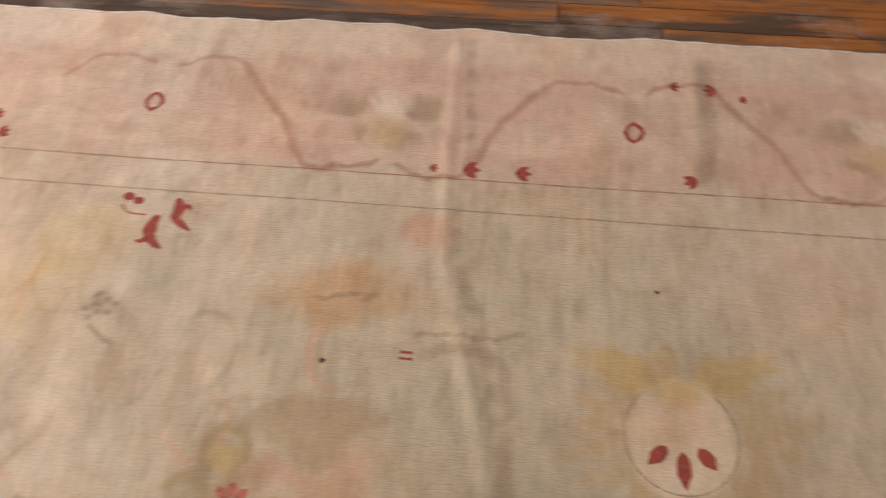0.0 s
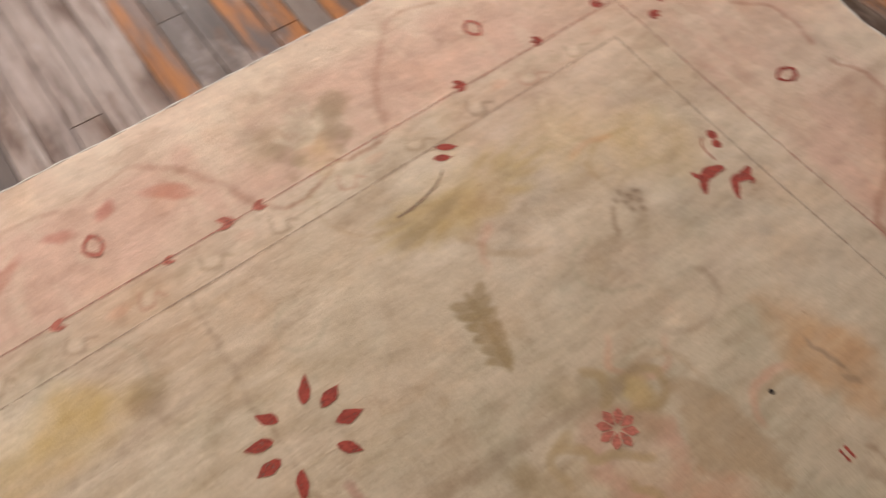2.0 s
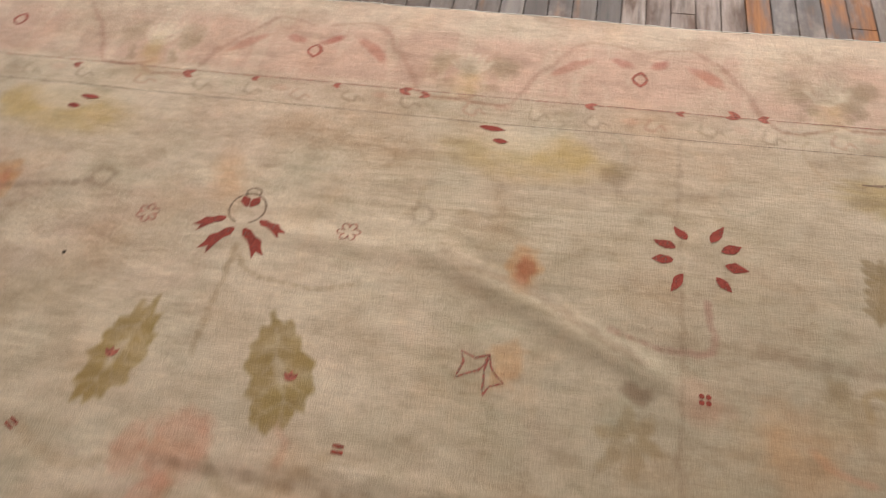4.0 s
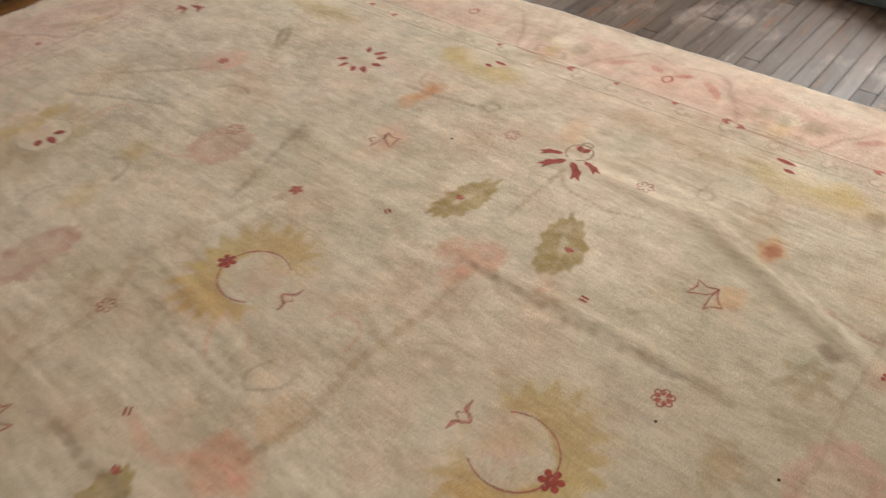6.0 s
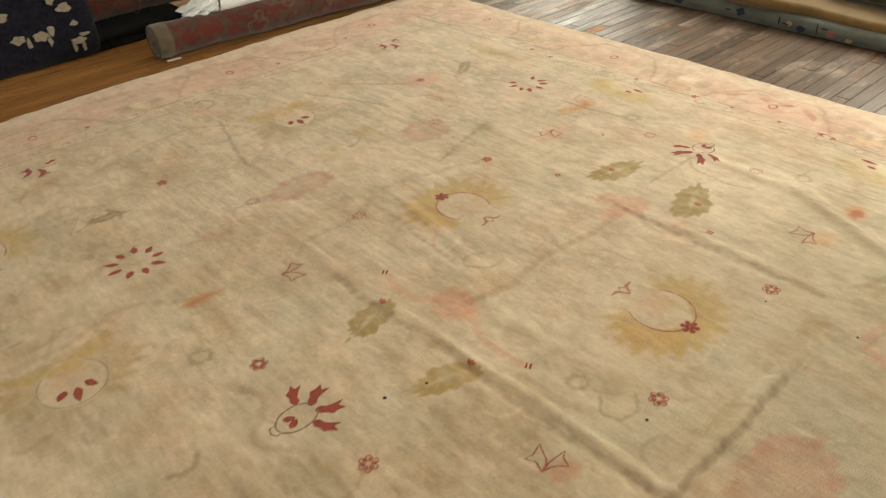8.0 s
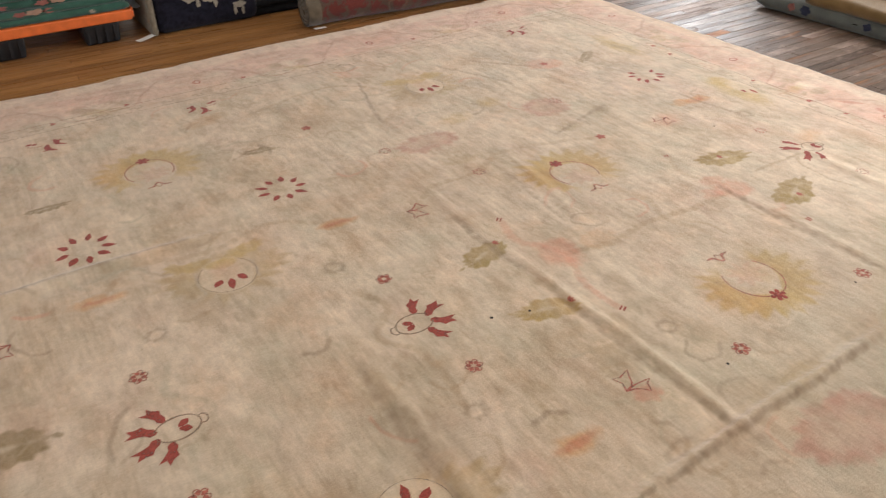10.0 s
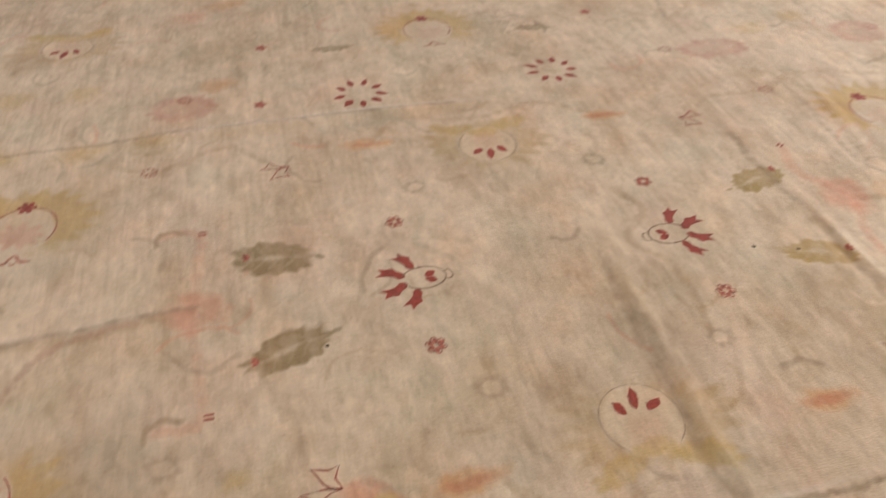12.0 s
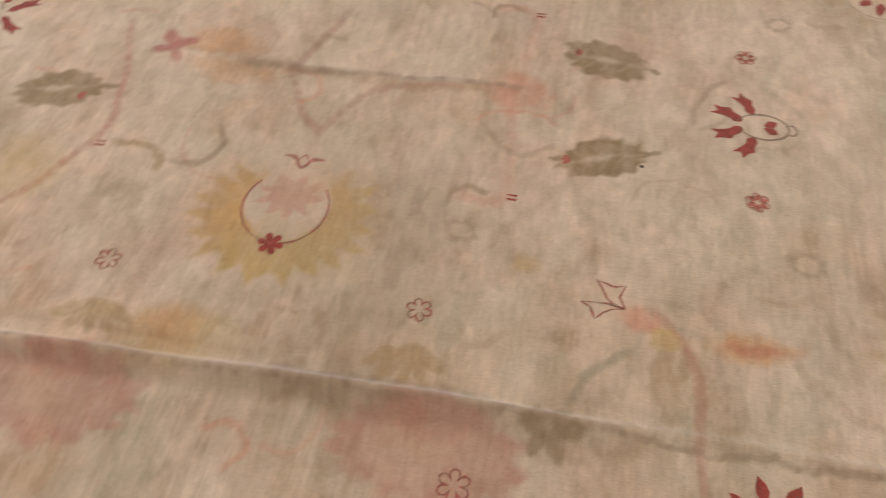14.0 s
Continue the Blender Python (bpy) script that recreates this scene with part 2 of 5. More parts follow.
# folds: x0, y0, x1, y1, half width, height
FOLDS = [
    (1.78, -1.30, 1.77, -0.75, 0.026, 0.0014),
    (1.77, -0.55, 1.75, 0.36, 0.020, 0.0042),
    (1.53, -0.55, 1.56, -0.05, 0.04, 0.0015),
    (2.46, -0.40, 2.47, 0.38, 0.024, 0.0045),
    (1.05, 0.32, 2.15, 0.345, 0.018, 0.009),
    (2.15, 0.352, 3.35, 0.385, 0.013, 0.008),
    (3.30, 0.395, 4.70, 0.440, 0.022, 0.029),
    (3.45, 0.395, 4.05, 0.405, 0.040, 0.014),
    (3.55, 0.29, 4.30, 0.28, 0.045, -0.007),
    (0.76, -0.60, 0.76, 0.25, 0.022, 0.002),
    (1.30, -1.25, 1.40, -0.70, 0.024, 0.0018),
    (2.60, -1.355, 3.80, -1.37, 0.030, 0.008),
    (3.60, -0.48, 4.75, -0.45, 0.026, 0.0035),
    (0.235, -0.08, 0.215, -0.55, 0.030, 0.004),
    (0.345, 0.15, 0.235, -0.08, 0.032, 0.009),
    (0.470, 0.39, 0.345, 0.15, 0.030, 0.010),
    (0.20, 0.05, 0.16, -0.30, 0.040, 0.005),
    (0.76, 2.05, 0.78, 1.40, 0.014, 0.0016),
    (0.80, 1.38, 0.91, 0.90, 0.016, 0.0018),
    (1.30, 2.05, 1.28, 1.62, 0.022, 0.0022),
    (0.20, 2.05, 0.16, 1.75, 0.022, 0.0022),
]


def cloth_height(X, Y):
    X, Y = np.asarray(X, float), np.asarray(Y, float)
    z = PILE + 0.007 * (fractal(X, Y, 0.45, 3, 3) - 0.45) + 0.0022 * (fractal(X, Y, 0.13, 5, 3) - 0.4)
    z = z + 0.0012 * (lattice_noise(X + 0.03 * fractal(X, Y, 0.2, 15, 2), Y * 0.16, 0.030, 17) - 0.5) * np.clip(1.6 * fractal(X, Y, 0.6, 19, 2), 0, 1)
    wob = 0.025 * (fractal(X, Y, 0.3, 9, 2) - 0.5)
    for x0, y0, x1, y1, w, h in FOLDS:
        dx, dy = x1 - x0, y1 - y0
        L = math.hypot(dx, dy)
        s = ((X - x0) * dx + (Y - y0) * dy) / L
        d = ((Y - y0) * dx - (X - x0) * dy) / L + wob
        ends = np.clip((s + 0.12) / 0.3, 0, 1) * np.clip((L + 0.12 - s) / 0.3, 0, 1)
        crest = np.exp(-((d / w) ** 2)) - 0.35 * np.exp(-(((d + 1.7 * w) / w) ** 2)) - 0.15 * np.exp(-(((d - 1.8 * w) / w) ** 2))
        z = z + 1.45 * h * ends * crest * (0.7 + 0.6 * lattice_noise(X, Y, 0.2, 21))
    edge = np.minimum.reduce([X - RX0, RX1 - X, Y - RY0, RY1 - Y])
    z = z + 0.006 * np.exp(-np.clip(edge, 0, 9) / 0.03) * (lattice_noise(X * 1.0 + 3, Y, 0.09, 31) - 0.3)
    return np.maximum(z, 0.004)


def edge_shift(X, Y):
    """The hand-woven outline is not quite straight."""
    fx = np.where(X < 2.65, np.clip((0.4 - (X - RX0)) / 0.4, 0, 1), -np.clip((0.4 - (RX1 - X)) / 0.4, 0, 1))
    fy = np.where(Y < -0.57, np.clip((0.4 - (Y - RY0)) / 0.4, 0, 1), -np.clip((0.4 - (RY1 - Y)) / 0.4, 0, 1))
    sx = 0.016 * (fractal(Y, X * 0, 0.5, 41, 3) - 0.5) * fx
    sy = (0.016 * (fractal(X, Y * 0, 0.35, 43, 3) - 0.5) + 0.020 * (lattice_noise(X, Y * 0, 0.10, 47) - 0.5)) * fy
    sy = sy + 0.038 * np.clip((X - 1.7) / 0.7, 0, 1) * np.where(Y < -0.57, fy, 0)
    return sx, sy


# closer vertices where the pile is walked along, wider beyond
fine_x = np.linspace(RX0, 4.80, 1130, endpoint=False)
far_x = np.linspace(4.80, RX1, 96)
far_y = np.linspace(RY0, -1.25, 258, endpoint=False)
fine_y = np.linspace(-1.25, RY1, 686)
gx, gy = np.meshgrid(np.concatenate([fine_x, far_x]), np.concatenate([far_y, fine_y]), indexing="ij")

# ---- the rug: dye ----
GROUND = np.array([0.600, 0.490, 0.365])
SAGE = np.array([0.495, 0.425, 0.295])
LILAC = np.array([0.505, 0.415, 0.330])
PINK = np.array([0.630, 0.405, 0.310])
CREAM = np.array([0.725, 0.602, 0.455])
GOLD = np.array([0.520, 0.365, 0.140])
OLIVE = np.array([0.315, 0.230, 0.122])
TAN = np.array([0.430, 0.310, 0.190])
CORAL = np.array([0.590, 0.290, 0.190])
ORANGE = np.array([0.570, 0.305, 0.130])
UMBER = np.array([0.300, 0.210, 0.135])

dye = np.empty(gx.shape + (3,))
dye[:] = GROUND
# threads run along y: edges fray in that direction
warp_x = gx + 0.030 * (fractal(gx, gy, 0.10, 61) - 0.5)
warp_y = gy + 0.030 * (fractal(gx, gy, 0.10, 63) - 0.5) + 0.014 * (fractal(gx, gy * 0.25, 0.022, 67, 2) - 0.5)
fade = 0.5 * fractal(gx, gy, 0.07, 65, 3) + 0.5 * fractal(gx * 2.2, gy, 0.05, 69, 3)


def lay(mask, colour):
    dye[:] = dye * (1 - mask[..., None]) + colour * mask[..., None]


def cloud(cell, seed, lo, hi, sx=1.0, sy=1.0, octaves=4):
    """Patches, 0 to 1, of about that size; lo, hi: the noise levels between which they set in."""
    return np.clip((fractal(gx * sx, gy * sy, cell, seed, octaves) - lo) / (hi - lo), 0, 1)


def streaks(wide, long, seed):
    """Abrash: narrow bands of one dye lot along the threads."""
    n = lattice_noise(gx + 0.02 * fractal(gx, gy, 0.3, seed + 1, 2), gy * wide / long, wide, seed) * 0.6 + 0.4 * lattice_noise(gx, gy * wide / long, wide * 0.45, seed + 5)
    return np.clip((n - 0.52) / 0.2, 0, 1)


lay(0.90 * cloud(0.9, 71, 0.38, 0.56), SAGE)
lay(0.60 * cloud(0.8, 72, 0.46, 0.64), LILAC)
lay(0.50 * cloud(0.5, 73, 0.48, 0.68), CREAM)
lay(0.24 * cloud(0.6, 75, 0.50, 0.68), PINK)
lay(0.55 * cloud(0.34, 81, 0.50, 0.62, 1.2, 0.9), TAN * 1.12)
lay(0.40 * cloud(0.24, 86, 0.51, 0.66, 1.3, 0.9), SAGE * 0.88)
lay(0.20 * cloud(0.20, 82, 0.52, 0.64, 1.4, 0.8), PINK)
lay(0.50 * cloud(0.26, 83, 0.51, 0.62, 1.4, 0.8), CREAM)
lay(0.30 * cloud(0.15, 85, 0.52, 0.61, 1.4, 0.8), TAN * 0.95)
lay(0.42 * cloud(0.12, 87, 0.52, 0.60, 1.5, 0.8), CREAM)
lay(0.20 * cloud(0.06, 89, 0.51, 0.61, 1.5, 0.8), TAN * 0.95)
lay(0.32 * cloud(0.055, 95, 0.53, 0.61, 1.6, 0.7), CREAM)
lay(0.15 * cloud(0.030, 96, 0.52, 0.63, 1.4, 0.7, 2), TAN * 0.9)
lay(0.20 * cloud(0.028, 97, 0.53, 0.63, 1.4, 0.7, 2), CREAM)
worn = cloud(0.7, 98, 0.40, 0.60)
lay(0.26 * streaks(0.028, 0.40, 77) * worn, TAN)
lay(0.26 * streaks(0.022, 0.30, 78) * worn, CREAM)
lay(0.16 * streaks(0.012, 0.25, 84) * worn, UMBER)
# broad sage pool: the wool's own tone, darkened by a soft shadow painted in
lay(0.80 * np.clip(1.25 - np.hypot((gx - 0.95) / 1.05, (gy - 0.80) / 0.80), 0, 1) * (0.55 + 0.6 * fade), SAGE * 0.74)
inner = np.minimum.reduce([warp_x + 0.285, 5.575 - warp_x, warp_y + 2.765, 1.615 - warp_y])
lay(0.74 * np.clip(-inner / 0.04, 0, 1) * (0.50 + 0.8 * cloud(0.3, 79, 0.35, 0.6)).clip(0, 1), PINK)
lay(0.30 * np.clip((0.35 - inner) / 0.35, 0, 1) * cloud(0.5, 80, 0.40, 0.6), PINK)
outer = np.minimum.reduce([gx - RX0, RX1 - gx, gy - RY0, RY1 - gy])
lay(0.55 * np.clip((0.130 - outer) / 0.04, 0, 1), CREAM * 0.97)
lay(0.35 * cloud(0.09, 91, 0.52, 0.66, 1.3) * np.clip(-inner / 0.05, 0, 1), np.array([0.42, 0.26, 0.18]))
lay(0.30 * cloud(0.08, 93, 0.54, 0.66, 0.6, 2.0) * np.clip(-inner / 0.05, 0, 1), CREAM)


def blob(x, y, rx, ry, turn, colour, k=0.8, soft=0.35, teeth=0, depth=0.18, hollow=0.0, lump=0.25):
    """A dyed patch with a worn edge; teeth: serrations round it."""
    R = 1.5 * max(rx, ry)
    i0, i1 = np.searchsorted(gx[:, 0], [x - R, x + R])
    j0, j1 = np.searchsorted(gy[0], [y - R, y + R])
    s = np.s_[i0:i1, j0:j1]
    if i1 <= i0 or j1 <= j0:
        return
    a, (c, d) = radians(turn), (warp_x[s] - x, warp_y[s] - y)
    u, v = (c * math.cos(a) + d * math.sin(a)) / rx, (-c * math.sin(a) + d * math.cos(a)) / ry
    r, th = np.hypot(u, v), np.arctan2(v, u)
    edge = 1.0 + lump * (fractal(gx[s], gy[s], max(rx, ry) * 0.6, int(1000 * abs(x + 3 * y)) % 900, 3) - 0.5)
    if teeth:
        edge = edge * (1 - depth * np.abs(((th / math.pi * teeth / 2) % 1.0) * 2 - 1))
    m = np.clip((edge - r) / soft + 0.5, 0, 1)
    if hollow:
        m = m * np.clip((r - hollow) / 0.2, 0, 1)
    m = (m * k * (0.25 + 1.35 * fade[s])).clip(0, 1)
    dye[s] = dye[s] * (1 - m[..., None]) + colour * m[..., None]


def vine(points, width, colour, k=0.45):
    """A faint stem through a few bends."""
    p = np.array([points[0], *points, points[-1]], float)
    pts = []
    for a, b, c, d in zip(p[:-3], p[1:-2], p[2:-1], p[3:]):
        for t in np.linspace(0, 1, 6)[:-1]:
            pts.append(0.5 * (2 * b + (c - a) * t + (2 * a - 5 * b + 4 * c - d) * t**2 + (3 * b - a - 3 * c + d) * t**3))
    pts = np.array([*pts, p[-1]])
    for (xa, ya), (xb, yb) in zip(pts[:-1], pts[1:]):
        pad = 3 * width
        i0, i1 = np.searchsorted(gx[:, 0], [min(xa, xb) - pad, max(xa, xb) + pad])
        j0, j1 = np.searchsorted(gy[0], [min(ya, yb) - pad, max(ya, yb) + pad])
        s = np.s_[i0:i1, j0:j1]
        X, Y = warp_x[s], warp_y[s]
        dx, dy = xb - xa, yb - ya
        t = np.clip(((X - xa) * dx + (Y - ya) * dy) / (dx * dx + dy * dy + 1e-9), 0, 1)
        d = np.hypot(X - xa - t * dx, Y - ya - t * dy)
        m = k * np.clip((width - d) / (0.6 * width), 0, 1) * (0.3 + 1.1 * fade[s]).clip(0, 1)
        dye[s] = dye[s] * (1 - m[..., None]) + colour * m[..., None]


# faint stems over the field
vine([(3.70, -0.12), (3.60, -0.14), (3.62, -0.48), (3.60, -0.80), (3.71, -0.81)], 0.020, CORAL, 0.24)
vine([(4.55, -0.49), (4.40, -0.48), (4.19, -0.47), (3.90, -0.45), (3.62, -0.49)], 0.022, TAN, 0.45)
vine([(4.087, -0.170), (4.088, -0.243), (4.148, -0.322), (4.200, -0.47), (4.166, -0.60), (4.098, -0.775)], 0.016, np.array([0.43, 0.26, 0.19]), 0.42)
vine([(4.088, -0.243), (4.005, -0.392), (3.900, -0.455), (3.76, -0.47)], 0.016, np.array([0.43, 0.27, 0.19]), 0.42)
vine([(4.70, -0.56), (4.645, -0.374), (4.613, -0.271), (4.592, -0.163), (4.66, 0.0), (4.74, 0.12)], 0.014, np.array([0.46, 0.23, 0.17]), 0.48)
vine([(4.555, -0.118), (4.480, -0.127), (4.427, -0.090), (4.425, -0.060)], 0.016, OLIVE * 1.2, 0.50)
vine([(3.720, -0.095), (3.717, -0.125), (3.680, -0.145), (3.640, -0.135)], 0.012, TAN * 0.85, 0.42)
vine([(3.720, -0.780), (3.717, -0.815), (3.680, -0.830), (3.640, -0.815)], 0.012, TAN * 0.85, 0.42)
vine([(3.395, 0.345), (3.370, 0.290), (3.330, 0.246), (3.287, 0.218)], 0.014, SAGE * 0.75, 0.55)
vine([(2.62, 0.25), (2.80, 0.30), (2.93, 0.22), (2.99, 0.15)], 0.012, TAN, 0.35)
vine([(1.60, -0.53), (1.40, -0.50), (1.20, -0.52), (0.95, -0.50), (0.76, -0.51)], 0.022, TAN, 0.45)
vine([(1.20, -0.18), (1.10, -0.34), (1.15, -0.50), (1.10, -0.66), (1.20, -0.84)], 0.020, TAN, 0.35)
vine([(1.67, -0.84), (1.70, -0.70), (1.62, -0.53), (1.68, -0.35), (1.67, -0.20)], 0.020, CORAL, 0.32)
vine([(0.76, -0.86), (0.82, -0.70), (0.74, -0.51), (0.83, -0.36), (0.71, -0.20)], 0.020, TAN, 0.35)
vine([(3.245, 0.110), (3.188, 0.166), (3.149, 0.272), (3.158, 0.36), (3.149, 0.463), (3.16, 0.62)], 0.015, np.array([0.46, 0.26, 0.18]), 0.48)
vine([(0.76, 1.22), (0.88, 1.23), (0.92, 1.12), (0.90, 0.88)], 0.018, UMBER, 0.35)
vine([(0.36, 0.30), (0.395, 0.42), (0.39, 0.50), (0.32, 0.505), (0.27, 0.50)], 0.011, np.array([0.40, 0.23, 0.17]), 0.45)
vine([(0.27, -0.555), (0.329, -0.547), (0.422, -0.554), (0.55, -0.56)], 0.012, TAN, 0.45)
vine([(0.29, -0.54), (0.34, -0.49), (0.36, -0.36), (0.33, -0.25)], 0.010, TAN, 0.45)
vine([(2.95, -0.75), (2.98, -0.62), (2.90, -0.50), (3.00, -0.35), (2.96, -0.20)], 0.018, SAGE * 0.85, 0.26)
vine([(2.33, -0.75), (2.28, -0.62), (2.38, -0.50), (2.30, -0.35), (2.33, -0.10)], 0.020, TAN, 0.40)
vine([(2.19, -1.16), (2.40, -1.30), (2.65, -1.25), (2.90, -1.30), (3.04, -1.17)], 0.020, TAN, 0.35)
vine([(1.90, -1.07), (1.75, -1.20), (1.52, -1.20), (1.30, -1.30), (0.86, -1.17)], 0.020, TAN, 0.35)
vine([(3.36, -1.08), (3.50, -1.25), (3.76, -1.16), (4.0, -1.33)], 0.020, TAN, 0.35)
vine([(2.10, -2.30), (1.70, -2.40), (1.45, -2.30), (1.40, -2.05), (1.60, -1.84)], 0.018, TAN, 0.40)

# ghosts of a washed-out tracery all over the field
ghost = random.Random(77)
for _ in range(330):
    x, y = ghost.uniform(-0.15, 5.4), ghost.uniform(-2.6, 1.5)
    a, bend = ghost.uniform(0, 2 * math.pi), ghost.choice((-1, 1)) * ghost.uniform(0.5, 1.4)
    pts = [(x, y)]
    for _ in range(ghost.randint(2, 4)):
        a += bend * ghost.uniform(0.4, 1.1)
        x, y = x + 0.055 * math.cos(a), y + 0.055 * math.sin(a)
        pts.append((x, y))
    vine(pts, ghost.uniform(0.007, 0.013), ghost.choice((TAN, TAN, CORAL, UMBER, SAGE * 0.8, CREAM)), ghost.uniform(0.16, 0.34))

# border vine, wave after wave



def border_wave(cx, cy, side):
    """Half a metre to both sides of a border diamond; side: which edge it runs along."""
    for s in (-1, 1):
        arch = [(s * 0.028, 0.117), (s * 0.095, 0.135), (s * 0.175, 0.128), (s * 0.235, 0.055), (s * 0.300, -0.02), (s * 0.335, -0.10), (s * 0.380, -0.146), (s * 0.470, -0.145), (s * 0.515, -0.122)]
        if (side == "n" and s < 0 and cx < 0.2) or (side == "w" and s > 0 and cy > 1):
            arch = arch[:4]
        if side == "n":
            pts = [(cx + a, cy + b) for a, b in arch]
        elif side == "s":
            pts = [(cx + a, cy - b) for a, b in arch]
        elif side == "w":
            pts = [(cx - b, cy + a * 0.92) for a, b in arch]
        else:
            pts = [(cx + b, cy + a * 0.92) for a, b in arch]
        vine(pts, 0.009, np.array([0.40, 0.215, 0.145]), 0.52 if side == "n" else 0.27)
        if len(pts) > 5:
            vine(pts[2:6], 0.017, np.array([0.42, 0.25, 0.17]), 0.34 if side == "n" else 0.14)
            vine(pts[6:8], 0.006, np.array([0.33, 0.18, 0.11]), 0.60)


DIAMONDS = [
    (1.162, 1.768, "n"), (0.095, 1.777, "n"), (2.20, 1.77, "n"), (3.25, 1.77, "n"), (4.30, 1.77, "n"), (5.25, 1.77, "n"),
    (-0.431, 1.289, "w"), (-0.409, 0.339, "w"), (-0.412, -0.560, "w"), (-0.440, -1.485, "w"), (-0.450, -2.46, "w"),
    (0.10, -2.92, "s"), (1.105, -2.895, "s"), (2.165, -2.865, "s"), (3.18, -2.83, "s"), (4.20, -2.86, "s"), (5.20, -2.88, "s"),
    (5.72, 1.29, "e"), (5.72, 0.34, "e"), (5.72, -0.57, "e"), (5.72, -1.48, "e"), (5.72, -2.45, "e"),
]
for x, y, side in DIAMONDS:
    border_wave(x, y, side)
    across = side in "ns"
    out = {"n": (0, 1), "s": (0, -1), "w": (-1, 0), "e": (1, 0)}[side]
    for s in (-1, 1):
        bx, by = (x + s * 0.53, y + 0.03) if across else (x, y + s * 0.46)
        ux, uy = (1, 0) if across else (0, 1)
        for e in (-1, 1):
            blob(bx + e * 0.082 * ux, by + e * 0.082 * uy, 0.042, 0.034, 0, TAN * 0.95, 0.50, 0.7, lump=0.9)
        for e in range(-2, 3):
            px, py = bx + (e * 0.022) * ux + out[0] * (0.045 - 0.008 * e * e), by + (e * 0.022) * uy + out[1] * (0.045 - 0.008 * e * e)
            vine([(bx + e * 0.006 * ux - out[0] * 0.03, by + e * 0.006 * uy - out[1] * 0.03), (px, py)], 0.010, CREAM, 0.42)
        blob(bx - out[0] * 0.075, by - out[1] * 0.075, 0.055, 0.030, 0, GOLD, 0.28, 0.9, lump=0.8)
        for e in (-1, 1):
            blob(bx + e * 0.060 * ux - out[0] * 0.085, by + e * 0.060 * uy - out[1] * 0.085, 0.020, 0.016, 0, OLIVE, 0.40, 0.6, 5, 0.3)
# worn red flames beside the western diamonds
for x, y in ((-0.405, 0.339), (-0.40, -0.575)):
    for q in (-1, 1):
        blob(x - 0.064, y + q * 0.050, 0.030, 0.014, -q * 60, np.array([0.47, 0.17, 0.12]), 0.75, 0.6, lump=0.7)
        blob(x - 0.035, y + q * 0.180, 0.062, 0.015, q * 52, np.array([0.49, 0.22, 0.15]), 0.72, 0.6, lump=0.7)

# orange and coral patches
for x, y, rx, ry, col, k in [
    (0.57, 1.332, 0.122, 0.072, (ORANGE + TAN) / 2, 0.80), (0.75, 1.485, 0.055, 0.045, CORAL, 0.5), (0.235, 0.105, 0.060, 0.035, ORANGE, 0.62),
    (2.19, -1.165, 0.075, 0.030, ORANGE, 0.62), (3.05, -1.17, 0.075, 0.035, ORANGE, 0.62), (2.17, 0.14, 0.080, 0.035, ORANGE, 0.62),
    (3.035, 0.165, 0.080, 0.035, ORANGE, 0.62), (0.17, -1.21, 0.07, 0.035, ORANGE, 0.8), (0.48, -2.03, 0.09, 0.07, CORAL, 0.6),
    (1.62, -0.54, 0.075, 0.085, CORAL, 0.62), (3.62, -0.48, 0.080, 0.075, CORAL, 0.62), (0.75, -0.51, 0.070, 0.075, CORAL, 0.62),
    (0.77, -0.61, 0.05, 0.03, CORAL, 0.5), (0.85, -0.53, 0.04, 0.04, CORAL, 0.6), 
    (4.42, -0.52, 0.100, 0.055, ORANGE, 0.50), (4.36, -0.42, 0.10, 0.04, ORANGE, 0.40), (0.90, -0.46, 0.08, 0.04, TAN, 0.4),
    (1.45, -0.55, 0.06, 0.05, ORANGE, 0.3), (0.27, -1.23, 0.05, 0.035, ORANGE, 0.6), (3.27, 0.14, 0.040, 0.028, CORAL, 0.6),
    (0.48, 0.10, 0.05, 0.04, ORANGE, 0.45), (3.22, 0.17, 0.03, 0.025, GOLD, 0.6), (1.88, 0.12, 0.04, 0.03, CORAL, 0.6),
]:
    blob(x, y, rx, ry, 0, col, k, 0.5, lump=0.9)
for x, y, rx, ry in [(2.19, -1.165, 0.055, 0.013), (3.05, -1.17, 0.055, 0.013), (2.17, 0.14, 0.060, 0.014), (3.035, 0.165, 0.060, 0.014), (0.17, -1.21, 0.050, 0.013), (0.245, 0.10, 0.035, 0.016)]:
    blob(x, y, rx, ry, 0, np.array([0.48, 0.18, 0.10]), 0.55, 0.8, lump=0.8)
for x, y, rx, ry, a, col, k in [(0.588, 1.324, 0.050, 0.006, 0, UMBER, 0.8), (0.640, 1.318, 0.020, 0.007, 40, UMBER, 0.7), (0.235, 0.110, 0.030, 0.020, 0, np.array([0.45, 0.17, 0.08]), 0.7)]:
    blob(x, y, rx, ry, a, col, k, 0.5, lump=0.8)
for q in range(9):
    blob(0.133 + 0.022 * math.cos(2.4 * q) * (q / 8) ** 0.5 * 1.6, 1.268 + 0.018 * math.sin(2.4 * q) * (q / 8) ** 0.5 * 1.6, 0.008, 0.006, 0, UMBER * 0.8, 0.75, 0.6)
vine([(0.125, 1.225), (0.150, 1.210), (0.180, 1.196)], 0.008, UMBER, 0.55)
vine([(0.743, 1.253), (0.85, 1.262), (0.946, 1.271)], 0.006, UMBER, 0.60)
